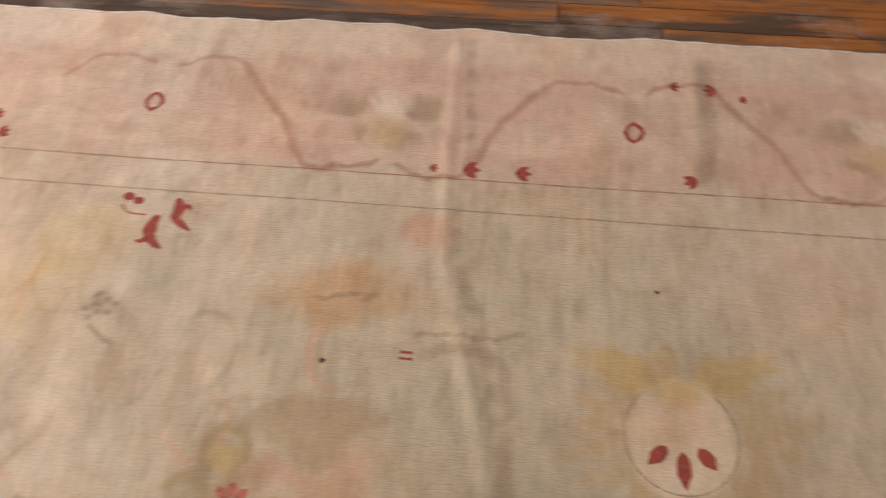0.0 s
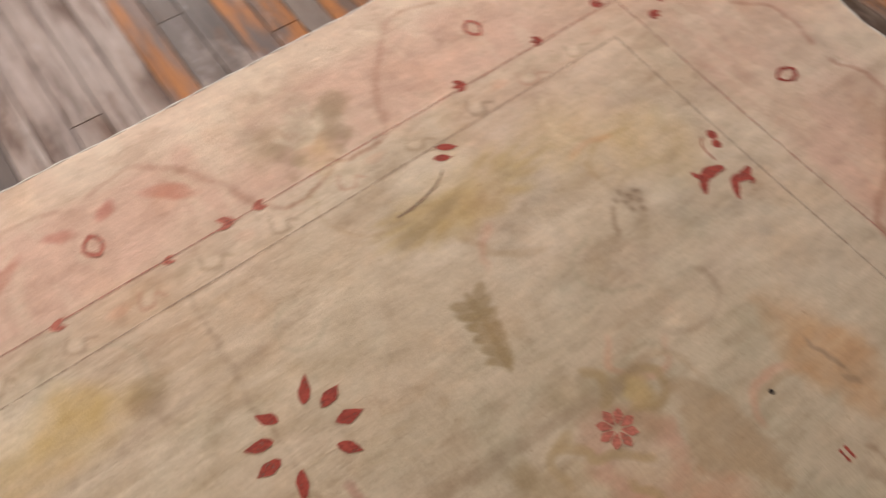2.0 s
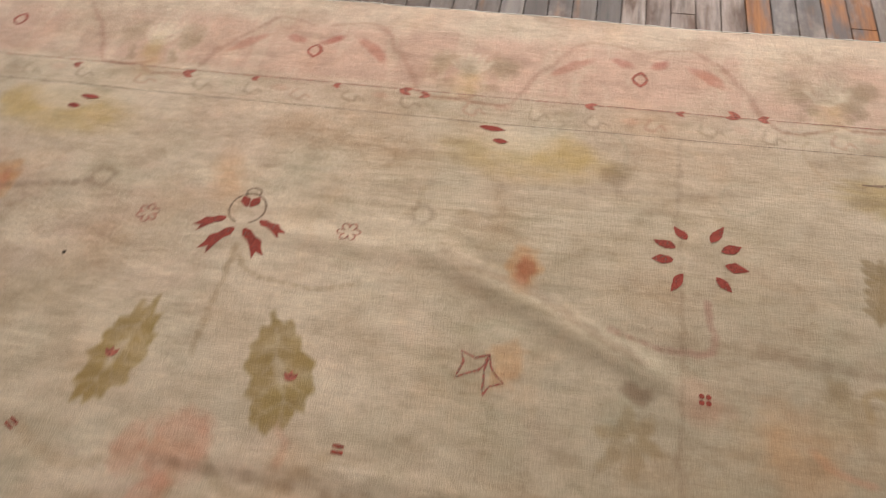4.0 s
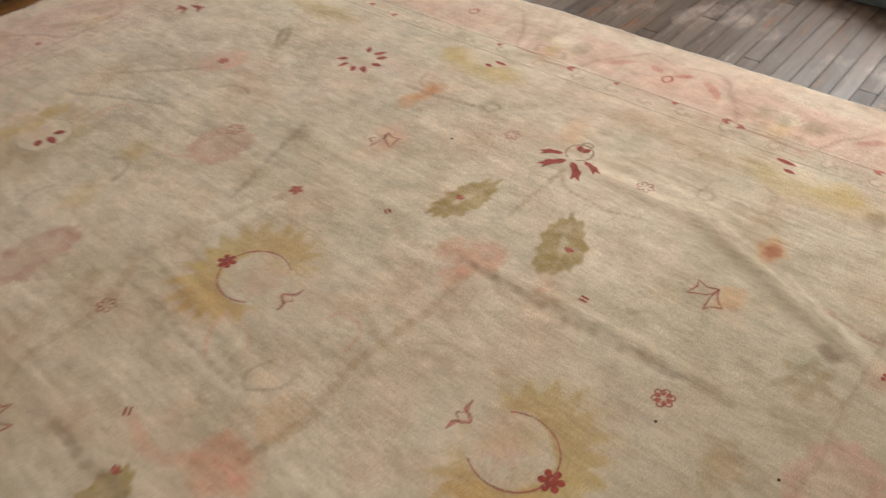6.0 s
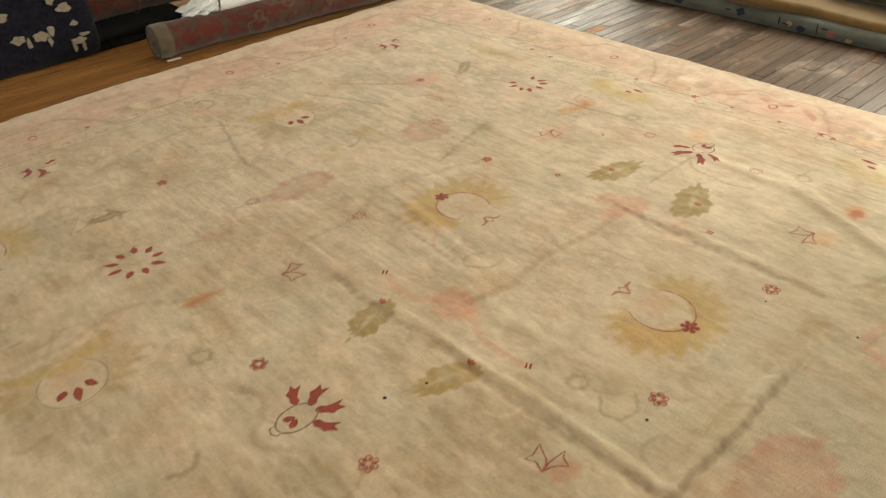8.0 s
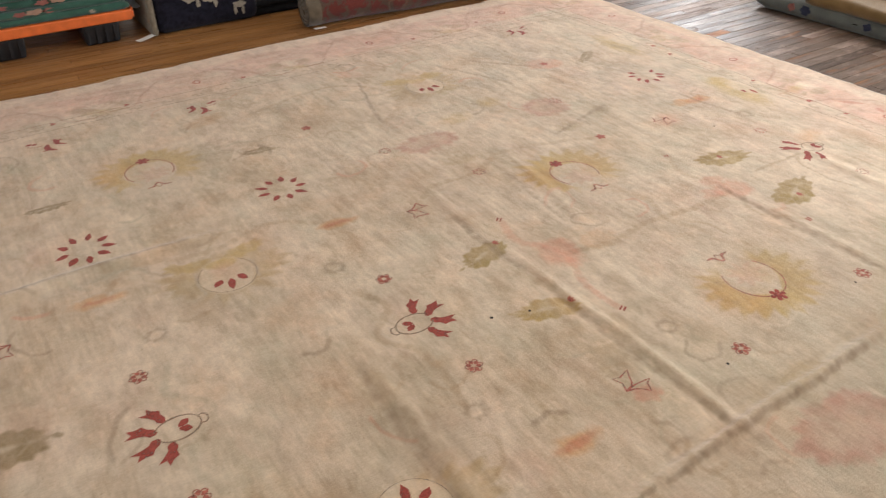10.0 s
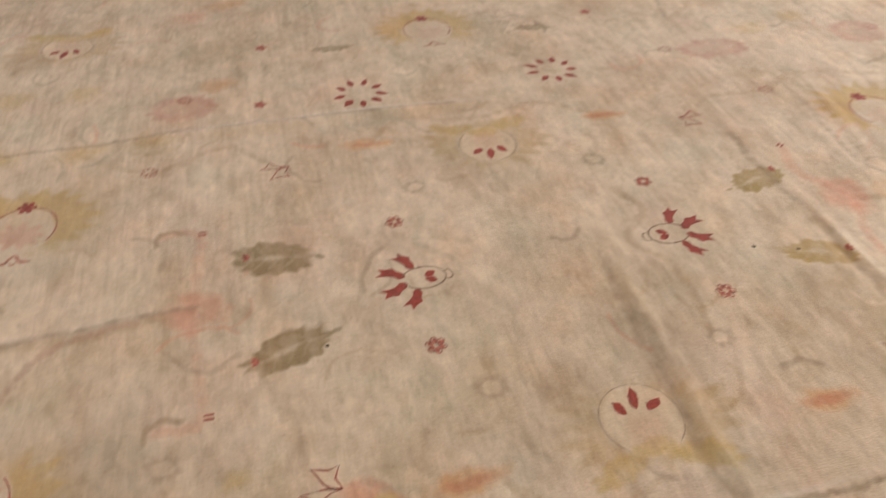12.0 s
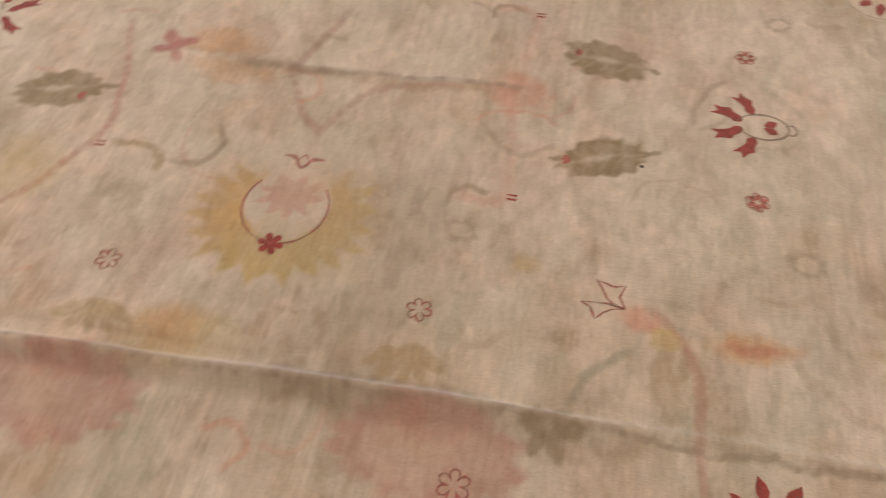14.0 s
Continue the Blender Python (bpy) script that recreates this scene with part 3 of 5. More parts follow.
# red cross-shaped bloom beside the gold patches
for a in (35, 125, 215, 305):
    blob(4.549 + 0.030 * math.cos(radians(a)), -0.485 + 0.034 * math.sin(radians(a)), 0.034, 0.018, a, np.array([0.42, 0.15, 0.12]), 0.75, 0.6, lump=0.7)
# large pink palmettes
for x, y, rx, ry, k in [(0.84, -1.565, 0.135, 0.105, 0.72), (1.54, -1.56, 0.155, 0.085, 0.72), (1.52, 0.50, 0.19, 0.12, 0.72), (3.66, 0.50, 0.19, 0.105, 0.85),
                        (4.40, 0.52, 0.20, 0.10, 0.85), (3.66, -1.55, 0.13, 0.09, 0.70), (4.46, -1.57, 0.13, 0.09, 0.70), (0.84, 0.50, 0.14, 0.10, 0.6),
                        (0.52, 0.92, 0.11, 0.09, 0.35)]:
    blob(x, y, rx, ry, 0, np.array([0.52, 0.325, 0.235]), k, 0.15, 13, 0.22, lump=0.6)
    for q in range(11):
        a = 2 * math.pi * q / 11 + x
        blob(x + 0.80 * rx * math.cos(a), y + 0.80 * ry * math.sin(a), 0.028, 0.024, 0, np.array([0.45, 0.235, 0.165]), 0.35, 0.7)
    blob(x + 0.02, y, rx * 0.45, ry * 0.4, 0, SAGE, 0.28, 0.8, 10, 0.3)
# tan and olive clouds
for x, y, rx, ry, col, k in [
    (2.49, -0.12, 0.10, 0.16, UMBER, 0.30), (0.60, 0.66, 0.10, 0.07, ORANGE, 0.4), (0.50, 0.76, 0.05, 0.06, OLIVE, 0.5), (0.447, 0.747, 0.035, 0.022, OLIVE, 0.6), (0.50, 0.49, 0.05, 0.045, CORAL, 0.30), (-0.060, 0.285, 0.028, 0.032, UMBER, 0.55),
    (0.43, 0.98, 0.07, 0.05, OLIVE, 0.45), (0.38, 0.90, 0.05, 0.05, OLIVE, 0.4), (0.13, 1.27, 0.04, 0.03, UMBER, 0.5), (1.05, -1.77, 0.06, 0.05, GOLD, 0.6),
    (1.28, -1.70, 0.07, 0.05, GOLD, 0.5), (0.09, -0.64, 0.09, 0.04, ORANGE, 0.45), (0.12, -0.97, 0.06, 0.04, OLIVE, 0.35), (-0.08, 0.30, 0.03, 0.05, OLIVE, 0.5),
    (0.05, 1.40, 0.10, 0.08, GOLD, 0.35), (-0.05, 1.28, 0.10, 0.10, GOLD, 0.35), (1.92, -2.06, 0.17, 0.10, TAN, 0.55), (3.45, -2.0, 0.20, 0.09, TAN, 0.55),
    (3.53, -1.69, 0.06, 0.05, ORANGE, 0.5), (3.76, -1.36, 0.07, 0.05, GOLD, 0.45), (4.0, -1.33, 0.08, 0.05, GOLD, 0.5), (4.25, -1.34, 0.08, 0.05, GOLD, 0.5),
    (4.01, -1.73, 0.07, 0.05, GOLD, 0.55), (4.26, -1.73, 0.07, 0.05, GOLD, 0.5), (4.20, 0.36, 0.10, 0.07, GOLD, 0.55), (4.22, 0.33, 0.06, 0.05, ORANGE, 0.5),
    (3.86, 0.30, 0.10, 0.10, UMBER, 0.35), (3.80, 0.02, 0.10, 0.20, UMBER, 0.30), 
    (3.43, 0.20, 0.03, 0.02, OLIVE, 0.5), (3.53, 0.05, 0.03, 0.025, GOLD, 0.6), (4.48, 0.02, 0.05, 0.03, OLIVE, 0.45), (4.74, 0.0, 0.10, 0.08, GOLD, 0.5),
    (1.90, -1.05, 0.12, 0.06, TAN, 0.5), (0.47, -1.13, 0.08, 0.05, CORAL, 0.32), (1.98, -0.20, 0.08, 0.05, TAN, 0.35), (2.65, -1.35, 0.2, 0.06, TAN, 0.3),
    (0.70, 0.97, 0.12, 0.09, TAN, 0.4), (0.75, -2.33, 0.10, 0.06, TAN, 0.4), (2.30, -2.35, 0.09, 0.05, ORANGE, 0.4), (3.50, -2.42, 0.10, 0.05, ORANGE, 0.55),
    (3.62, -2.33, 0.07, 0.05, CORAL, 0.5), (1.45, -2.50, 0.05, 0.05, CORAL, 0.4), (0.65, -1.40, 0.08, 0.04, OLIVE, 0.35), (1.62, -1.85, 0.03, 0.12, UMBER, 0.2),
]:
    blob(x, y, rx, ry, 15, col, k, 0.9, lump=0.8)
# small ring motifs in brown wool
for x, y in [(2.94, -0.89), (2.92, -0.07), (2.31, -0.09), (2.33, -0.91), (0.12, -0.15), (0.12, -0.97), (1.62, -0.05), (3.68, -0.02)]:
    blob(x, y, 0.042, 0.036, 0, UMBER, 0.55, 0.4, 8, 0.2, 0.45)

# scrolls round the rosette
for pts in ([(0.350, 0.945), (0.375, 0.975), (0.403, 0.962), (0.420, 0.940)], [(0.400, 0.985), (0.405, 1.030), (0.430, 1.055), (0.465, 1.040), (0.470, 1.000), (0.450, 0.975)],
            [(0.437, 0.822), (0.460, 0.850), (0.487, 0.852), (0.500, 0.890), (0.531, 0.938)], [(0.43, 0.85), (0.45, 0.80), (0.50, 0.79)], [(0.55, 0.88), (0.60, 0.90), (0.64, 0.86)]):
    vine(pts, 0.012, OLIVE * 1.2, 0.50)
blob(0.435, 1.005, 0.030, 0.024, 0, GOLD, 0.5, 0.6)
for x, y, rx, ry in ((0.555, 1.075, 0.10, 0.045), (0.640, 1.090, 0.06, 0.040), (0.600, 1.020, 0.05, 0.03)):
    blob(x, y, rx, ry, 8, TAN * 0.9, 0.80, 0.35, lump=0.9)
blob(0.66, 0.98, 0.045, 0.06, 0, CORAL, 0.35, 0.7, lump=0.8)
for a in range(6):
    blob(0.610 + 0.040 * math.cos(a * 1.047 + 0.3), 0.348 + 0.040 * math.sin(a * 1.047 + 0.3), 0.030, 0.018, math.degrees(a * 1.047 + 0.3), OLIVE * 1.05, 0.62, 0.7, lump=0.8)
    blob(3.430 + 0.034 * math.cos(a * 1.047), 0.415 + 0.034 * math.sin(a * 1.047), 0.024, 0.015, math.degrees(a * 1.047), OLIVE * 0.9, 0.85, 0.45)
# sunflower palmettes: golden rays round an outlined disc; s: the side of the floret
SUNFLOWERS = [(1.19, -0.965, -1), (1.19, -0.075, 1), (4.11, -0.945, -1), (4.085, -0.010, 1), (2.655, -1.985, -1), (2.65, 0.93, 1)]
for x, y, s in SUNFLOWERS:
    blob(x, y + s * 0.030, 0.228, 0.192, 0, GOLD * 0.95, 0.80, 0.14, 19, 0.26)
    blob(x, y + s * 0.034, 0.180, 0.150, 9, GOLD * 1.02, 0.45, 0.14, 23, 0.24)
    blob(x - 0.12, y + s * 0.02, 0.11, 0.15, 0, OLIVE * 1.5, 0.55, 0.7)
    blob(x + 0.14, y + s * 0.03, 0.09, 0.12, 0, ORANGE * 1.05, 0.30, 0.8)
    blob(x, y - s * 0.150, 0.12, 0.085, 0, GROUND, 0.85, 0.5)
    blob(x, y - s * 0.01, 0.100, 0.105, 0, GROUND * 0.98, 0.90, 0.12, lump=0)
    blob(x, y - s * 0.030, 0.080, 0.070, 0, np.array([0.555, 0.340, 0.245]), 0.80 if x > 3 else 0.40, 0.2, 9, 0.45)
# disc medallions: pale disc, golden wings; s: the side of the wings
MEDALLIONS = [(1.22, 1.105, 1), (1.19, -2.13, -1), (2.645, -1.075, -1), (2.615, 0.095, 1), (4.12, -2.13, -1), (4.10, 1.10, 1)]
for x, y, s in MEDALLIONS:
    blob(x, y + s * 0.010, 0.215, 0.150, 0, (0.65 * TAN + 0.35 * GOLD), 0.70, 0.26, 17, 0.26, lump=0.8)
    blob(x + 0.13, y - s * 0.10, 0.075, 0.10, 0, TAN * 0.9, 0.55, 0.7, lump=0.8)
    for e in (-1, 1):
        blob(x + e * 0.100, y + s * 0.120, 0.085, 0.038, e * s * 18, GOLD * 0.95, 0.75, 0.35, 9, 0.22, lump=0.8)
        vine([(x + e * 0.098, y - s * 0.06), (x + e * 0.102, y), (x + e * 0.094, y + s * 0.06)], 0.008, GROUND * 0.8, 0.5)
    blob(x, y + s * 0.002, 0.094, 0.104, 0, CREAM * 0.97, 0.62, 0.14, lump=0)
    blob(x, y + s * 0.080, 0.048, 0.026, 0, GOLD, 0.8, 0.5, lump=0.7)
    blob(x, y + s * 0.030, 0.045, 0.05, 0, np.array([0.56, 0.36, 0.24]), 0.55, 0.7)
# serrated leaves: x, y, turn, half length, half width, colour
LEAVES = [
    (0.565, -0.365, 18, 0.125, 0.065, GOLD * 0.72), (0.57, -0.715, -16, 0.130, 0.060, GOLD * 0.76), (1.860, -0.687, 16, 0.112, 0.052, GOLD * 0.76),
    (1.862, -0.325, -21, 0.112, 0.050, GOLD * 0.85), (3.395, -0.655, -10, 0.120, 0.070, OLIVE), (3.39, -0.300, 18, 0.125, 0.060, OLIVE),
    (4.77, -0.27, 12, 0.12, 0.068, OLIVE), (4.75, -0.74, -12, 0.12, 0.066, OLIVE), (2.20, -1.908, -12, 0.078, 0.022, OLIVE), (3.08, -1.892, 2, 0.085, 0.024, OLIVE),
    (0.20, -1.99, 30, 0.10, 0.030, OLIVE), 
]
for x, y, a, rx, ry, col in LEAVES:
    ca, sa = math.cos(radians(a)), math.sin(radians(a))
    blob(x, y, rx * 1.02, ry * 1.08, a, col * 0.95, 1.0, 0.13, 13, 0.17, lump=0.5)
    tip = -1.05 * rx if x > 1.5 and col is OLIVE or x < 1 else 1.05 * rx
    blob(x + tip * ca, y + tip * sa, rx * 0.16, ry * 0.14, a, col * 0.9, 0.8, 0.5)
    blob(x + 0.010 * ca, y + 0.010 * sa, rx * 0.30, ry * 0.20, a, CREAM * 0.9, 0.45, 0.7)
    for q in (-0.5, -0.15, 0.2, 0.55):
        for e in (-1, 1):
            bx, by = x + q * rx * ca, y + q * rx * sa
            vine([(bx, by), (bx + 0.25 * rx * ca - e * 0.62 * ry * sa, by + 0.25 * rx * sa + e * 0.62 * ry * ca)], 0.0060, GROUND, 0.13)
    vine([(x - 0.8 * rx * ca, y - 0.8 * rx * sa), (x + 0.8 * rx * ca, y + 0.8 * rx * sa)], 0.006, GROUND, 0.22)
# five-fingered sprigs
for x, y, k in [(4.385, 0.305, 0.75), (3.733, 0.295, 0.75), (0.95, 0.26, 0.35), (1.45, 0.27, 0.35), (3.75, -1.26, 0.40), (4.45, -1.30, 0.40), (0.90, -1.30, 0.35), (1.50, -1.30, 0.35)]:
    s_ = 1 if y > -0.5 else -1
    for a in (-150, -120, -90, -60, -30):
        c_, d_ = math.cos(radians(a)), -math.sin(radians(a)) * s_
        blob(x + 0.055 * c_, y + 0.040 * d_, 0.045, 0.016, math.degrees(math.atan2(d_, c_)), OLIVE * 1.3, k, 0.4)
# feather leaf
for k in range(6):
    w = 0.046 - 0.006 * k
    for e in (-1, 1):
        blob(0.118 + 0.026 * k, 0.868 - 0.004 * k + e * w * 0.42, 0.026, 0.011, e * -48, OLIVE, 0.85, 0.4)
vine([(0.105, 0.870), (0.19, 0.858), (0.275, 0.846)], 0.009, OLIVE, 0.8)
# half palmettes cut by the field's edge on the west
for y, s in ((0.98, 1), (-2.06, -1)):
    blob(-0.08, y + 0.02, 0.075, 0.20, 0, GOLD * 0.92, 0.62, 0.5, 16, 0.2)
    blob(-0.155, y, 0.045, 0.10, 0, CREAM, 0.55, 0.5)
    blob(-0.07, y - s * 0.08, 0.02, 0.09, 12, OLIVE, 0.55, 0.6)
for y in (0.04, -1.20):
    blob(-0.09, y + 0.03, 0.075, 0.19, 0, GOLD, 0.55, 0.6)
    blob(-0.12, y + (0.12 if y > 0 else -0.10), 0.06, 0.07, 0, GOLD, 0.6, 0.5)
    blob(-0.145, y + 0.01, 0.045, 0.09, 0, CREAM, 0.55, 0.5)
# border grapes and sprigs
for x, y in [(-0.45, 0.72), (-0.42, 0.80), (-0.38, 0.76), (-0.43, 0.90), (-0.47, 0.84), (-0.36, 0.86), (0.52, 1.79), (0.70, 1.80), (-0.40, -0.12), (-0.41, -0.02)]:
    blob(x, y, 0.035, 0.03, 0, UMBER, 0.45, 0.8, lump=0.6)
# small guard scrolls between the two border lines
for k in range(27):
    yy = -2.55 + 0.154 * k + 0.02 * math.sin(5.3 * k)
    vine([(-0.262, yy - 0.018), (-0.232, yy - 0.026), (-0.220, yy), (-0.240, yy + 0.012), (-0.228, yy + 0.032)], 0.0055, (UMBER, np.array([0.46, 0.25, 0.17]), TAN * 0.8)[k % 3], 0.30)
    blob(-0.240, yy - 0.006, 0.012, 0.012, 0, CREAM, 0.4, 0.6)
    blob(-0.255, yy + 0.075, 0.012, 0.022, 0, (CORAL, OLIVE)[k % 2], 0.28, 0.8)
for k in range(36):
    xx = -0.1 + 0.154 * k
    vine([(xx - 0.018, -2.715), (xx - 0.026, -2.690), (xx, -2.680), (xx + 0.012, -2.700), (xx + 0.032, -2.690)], 0.0055, UMBER, 0.35)

# dark lines along the old folds: soil, and fold shade painted into the dye
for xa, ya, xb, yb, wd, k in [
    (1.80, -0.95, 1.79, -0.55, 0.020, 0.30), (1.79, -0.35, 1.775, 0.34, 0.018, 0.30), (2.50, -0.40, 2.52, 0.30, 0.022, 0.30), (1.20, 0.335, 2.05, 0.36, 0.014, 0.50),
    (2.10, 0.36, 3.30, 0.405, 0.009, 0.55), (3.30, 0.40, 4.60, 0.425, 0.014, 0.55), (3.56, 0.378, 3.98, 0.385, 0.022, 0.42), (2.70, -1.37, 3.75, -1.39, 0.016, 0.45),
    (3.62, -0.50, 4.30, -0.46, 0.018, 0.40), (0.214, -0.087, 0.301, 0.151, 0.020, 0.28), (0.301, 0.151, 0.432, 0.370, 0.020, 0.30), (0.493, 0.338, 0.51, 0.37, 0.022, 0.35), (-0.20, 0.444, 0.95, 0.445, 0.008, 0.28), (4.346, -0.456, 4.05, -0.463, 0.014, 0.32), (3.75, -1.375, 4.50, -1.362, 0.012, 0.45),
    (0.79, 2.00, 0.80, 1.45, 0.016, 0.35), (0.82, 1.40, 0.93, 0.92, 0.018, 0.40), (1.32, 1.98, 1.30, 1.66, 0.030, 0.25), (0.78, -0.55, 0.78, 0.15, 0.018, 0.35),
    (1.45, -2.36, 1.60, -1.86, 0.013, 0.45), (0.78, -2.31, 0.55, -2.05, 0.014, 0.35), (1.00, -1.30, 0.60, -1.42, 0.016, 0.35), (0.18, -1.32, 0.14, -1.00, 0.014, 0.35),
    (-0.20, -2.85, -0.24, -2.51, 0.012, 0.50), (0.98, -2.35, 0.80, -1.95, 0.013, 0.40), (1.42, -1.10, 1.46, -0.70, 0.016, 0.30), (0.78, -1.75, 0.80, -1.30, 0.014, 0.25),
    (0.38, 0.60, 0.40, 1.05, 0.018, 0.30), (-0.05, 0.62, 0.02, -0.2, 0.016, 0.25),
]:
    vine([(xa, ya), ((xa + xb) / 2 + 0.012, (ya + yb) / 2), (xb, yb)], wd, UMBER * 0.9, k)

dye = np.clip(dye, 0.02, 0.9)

# ---- the rug: mesh ----
rug = empty("area_rug")
tagged(rug, "very large faded cream and pink wool rug with scattered floral motifs", "rug")


def rug_body():
    sx, sy = edge_shift(gx, gy)
    px, py, pz = gx + sx, gy + sy, cloth_height(gx, gy)
    n = gx.size
    top = np.stack([px, py, pz], -1).reshape(-1, 3)
    idx = np.arange(n).reshape(gx.shape)
    quads = np.stack([idx[:-1, :-1], idx[1:, :-1], idx[1:, 1:], idx[:-1, 1:]], -1).reshape(-1, 4)
    ring = np.concatenate([idx[:, 0], idx[-1, 1:], idx[-2::-1, -1], idx[0, -2:0:-1]])
    low = top[ring].copy()
    low[:, 2] = 0.0005
    m = len(ring)
    nxt = np.roll(np.arange(m), -1)
    skirt = np.stack([n + np.arange(m), n + nxt, ring[nxt], ring], -1)
    verts, faces = np.concatenate([top, low]), np.concatenate([quads, skirt])
    me = bpy.data.meshes.new("woven_field")
    me.vertices.add(len(verts))
    me.vertices.foreach_set("co", verts.astype(np.float32).ravel())
    me.loops.add(faces.size)
    me.loops.foreach_set("vertex_index", faces.astype(np.int32).ravel())
    me.polygons.add(len(faces))
    me.polygons.foreach_set("loop_start", np.arange(0, faces.size, 4, dtype=np.int32))
    me.polygons.foreach_set("loop_total", np.full(len(faces), 4, np.int32))
    me.polygons.foreach_set("use_smooth", np.ones(len(faces), bool))
    me.update(calc_edges=True)
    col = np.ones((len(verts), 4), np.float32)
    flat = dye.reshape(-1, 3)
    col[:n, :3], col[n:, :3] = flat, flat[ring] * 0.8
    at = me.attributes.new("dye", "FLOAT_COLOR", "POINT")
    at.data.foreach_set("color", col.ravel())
    me.materials.append(RUG)
    ob = new("woven_field", me)
    ob.parent = rug


rug_body()


# ---- the rug: crisp woven motifs, a little proud of the ground ----
LIFT = 0.0010


def on_cloth(pts):
    a = np.array(pts, float)
    sx, sy = edge_shift(a[:, 0], a[:, 1])
    z = cloth_height(a[:, 0], a[:, 1]) + LIFT
    return [(x + p, y + q, h) for (x, y), p, q, h in zip(a, sx, sy, z)]


class Motif:
    """Shapes of one woven motif, in its own plane, then laid on the cloth as one mesh."""

    def __init__(self, x, y, turn=0.0, size=1.0, flip=1):
        self.o, self.a, self.k, self.flip = (x, y), radians(turn), size, flip
        self.verts, self.faces = [], []
        self.rng = random.Random(int(abs(x * 731 + y * 377) * 10))

    def put(self, pts, faces):
        n = len(self.verts)
        c, s = math.cos(self.a), math.sin(self.a)
        for u, v in pts:
            u, v = u * self.k, v * self.k * self.flip
            self.verts.append((self.o[0] + c * u - s * v, self.o[1] + s * u + c * v))
        self.faces += [tuple(n + i for i in f) for f in faces]

    def fan(self, pts):
        cx, cy = sum(p[0] for p in pts) / len(pts), sum(p[1] for p in pts) / len(pts)
        n = len(pts)
        self.put([(cx, cy), *pts], [(0, 1 + i, 1 + (i + 1) % n) for i in range(n)])

    def petal(self, x0, y0, x1, y1, w, bend=0.0, fat=0.45):
        """A pointed petal from base to tip; fat: where along it the widest place is."""
        dx, dy = x1 - x0, y1 - y0
        steps, left, right = 8, [], []
        for i in range(steps + 1):
            t = i / steps
            prof = math.sin(0.5 * math.pi * t / fat) ** 0.8 if t < fat else max(0.0, math.cos(0.5 * math.pi * (t - fat) / (1 - fat))) ** 1.15
            hw = 0.5 * w * (prof + 0.05) * self.rng.uniform(0.86, 1.12)
            off = bend * math.sin(t * math.pi / 2) ** 2
            px, py = x0 + dx * t - dy * off, y0 + dy * t + dx * off
            L = math.hypot(dx, dy)
            nx_, ny_ = -dy / L, dx / L
            left.append((px + nx_ * hw, py + ny_ * hw))
            right.append((px - nx_ * hw, py - ny_ * hw))
        self.put(left + right, [(i, i + 1, steps + 2 + i, steps + 1 + i) for i in range(steps)])

    def line(self, pts, w, closed=False):
        p = list(pts) + ([pts[0], pts[1]] if closed else [])
        fine = []
        for (xa, ya), (xb, yb) in zip(p[:-1], p[1:]):
            m = max(1, int(math.hypot(xb - xa, yb - ya) * self.k / 0.012))
            fine += [(xa + (xb - xa) * i / m, ya + (yb - ya) * i / m) for i in range(m)]
        fine.append(p[-1])
        a, b = [], []
        for i, (x, y) in enumerate(fine):
            (xa, ya), (xb, yb) = fine[max(i - 1, 0)], fine[min(i + 1, len(fine) - 1)]
            L = math.hypot(xb - xa, yb - ya) or 1
            hw = 0.5 * w * self.rng.uniform(0.65, 1.25)
            a.append((x - (yb - ya) / L * hw, y + (xb - xa) / L * hw))
            b.append((x + (yb - ya) / L * hw, y - (xb - xa) / L * hw))
        n = len(fine)
        self.put(a + b, [(i, i + 1, n + i + 1, n + i) for i in range(n - 1)])

    def stroke(self, pts, widths):
        """A curved stroke whose width changes along it."""
        p = np.array([pts[0], *pts, pts[-1]], float)
        fine, hw = [], []
        for i, (a, b, c, d) in enumerate(zip(p[:-3], p[1:-2], p[2:-1], p[3:])):
            for t in np.linspace(0, 1, 6)[:-1]:
                fine.append(0.5 * (2 * b + (c - a) * t + (2 * a - 5 * b + 4 * c - d) * t**2 + (3 * b - a - 3 * c + d) * t**3))
                hw.append(0.5 * (widths[i] * (1 - t) + widths[i + 1] * t) * self.rng.uniform(0.82, 1.16))
        fine.append(p[-1])
        hw.append(0.5 * widths[-1])
        a, b, n = [], [], len(fine)
        for i, q in enumerate(fine):
            d = fine[min(i + 1, n - 1)] - fine[max(i - 1, 0)]
            d = d / (np.hypot(*d) or 1)
            a.append((q[0] - d[1] * hw[i], q[1] + d[0] * hw[i]))
            b.append((q[0] + d[1] * hw[i], q[1] - d[0] * hw[i]))
        self.put(a + b, [(i, i + 1, n + i + 1, n + i) for i in range(n - 1)])

    def arc(self, cx, cy, rx, ry, a0, a1, w):
        n = 28
        self.line([(cx + rx * math.cos(radians(a0 + (a1 - a0) * i / n)), cy + ry * math.sin(radians(a0 + (a1 - a0) * i / n))) for i in range(n + 1)], w)

    def disc(self, x, y, r, squash=1.0):
        self.fan([(x + r * math.cos(k * math.pi / 5), y + squash * r * math.sin(k * math.pi / 5)) for k in range(10)])

    def done(self, name, mat, parent=None, label=""):
        ob = new(name, mesh_of(name, on_cloth(self.verts), self.faces, mat))
        ob.parent = parent or rug
        if label:
            tagged(ob, label)
        return ob


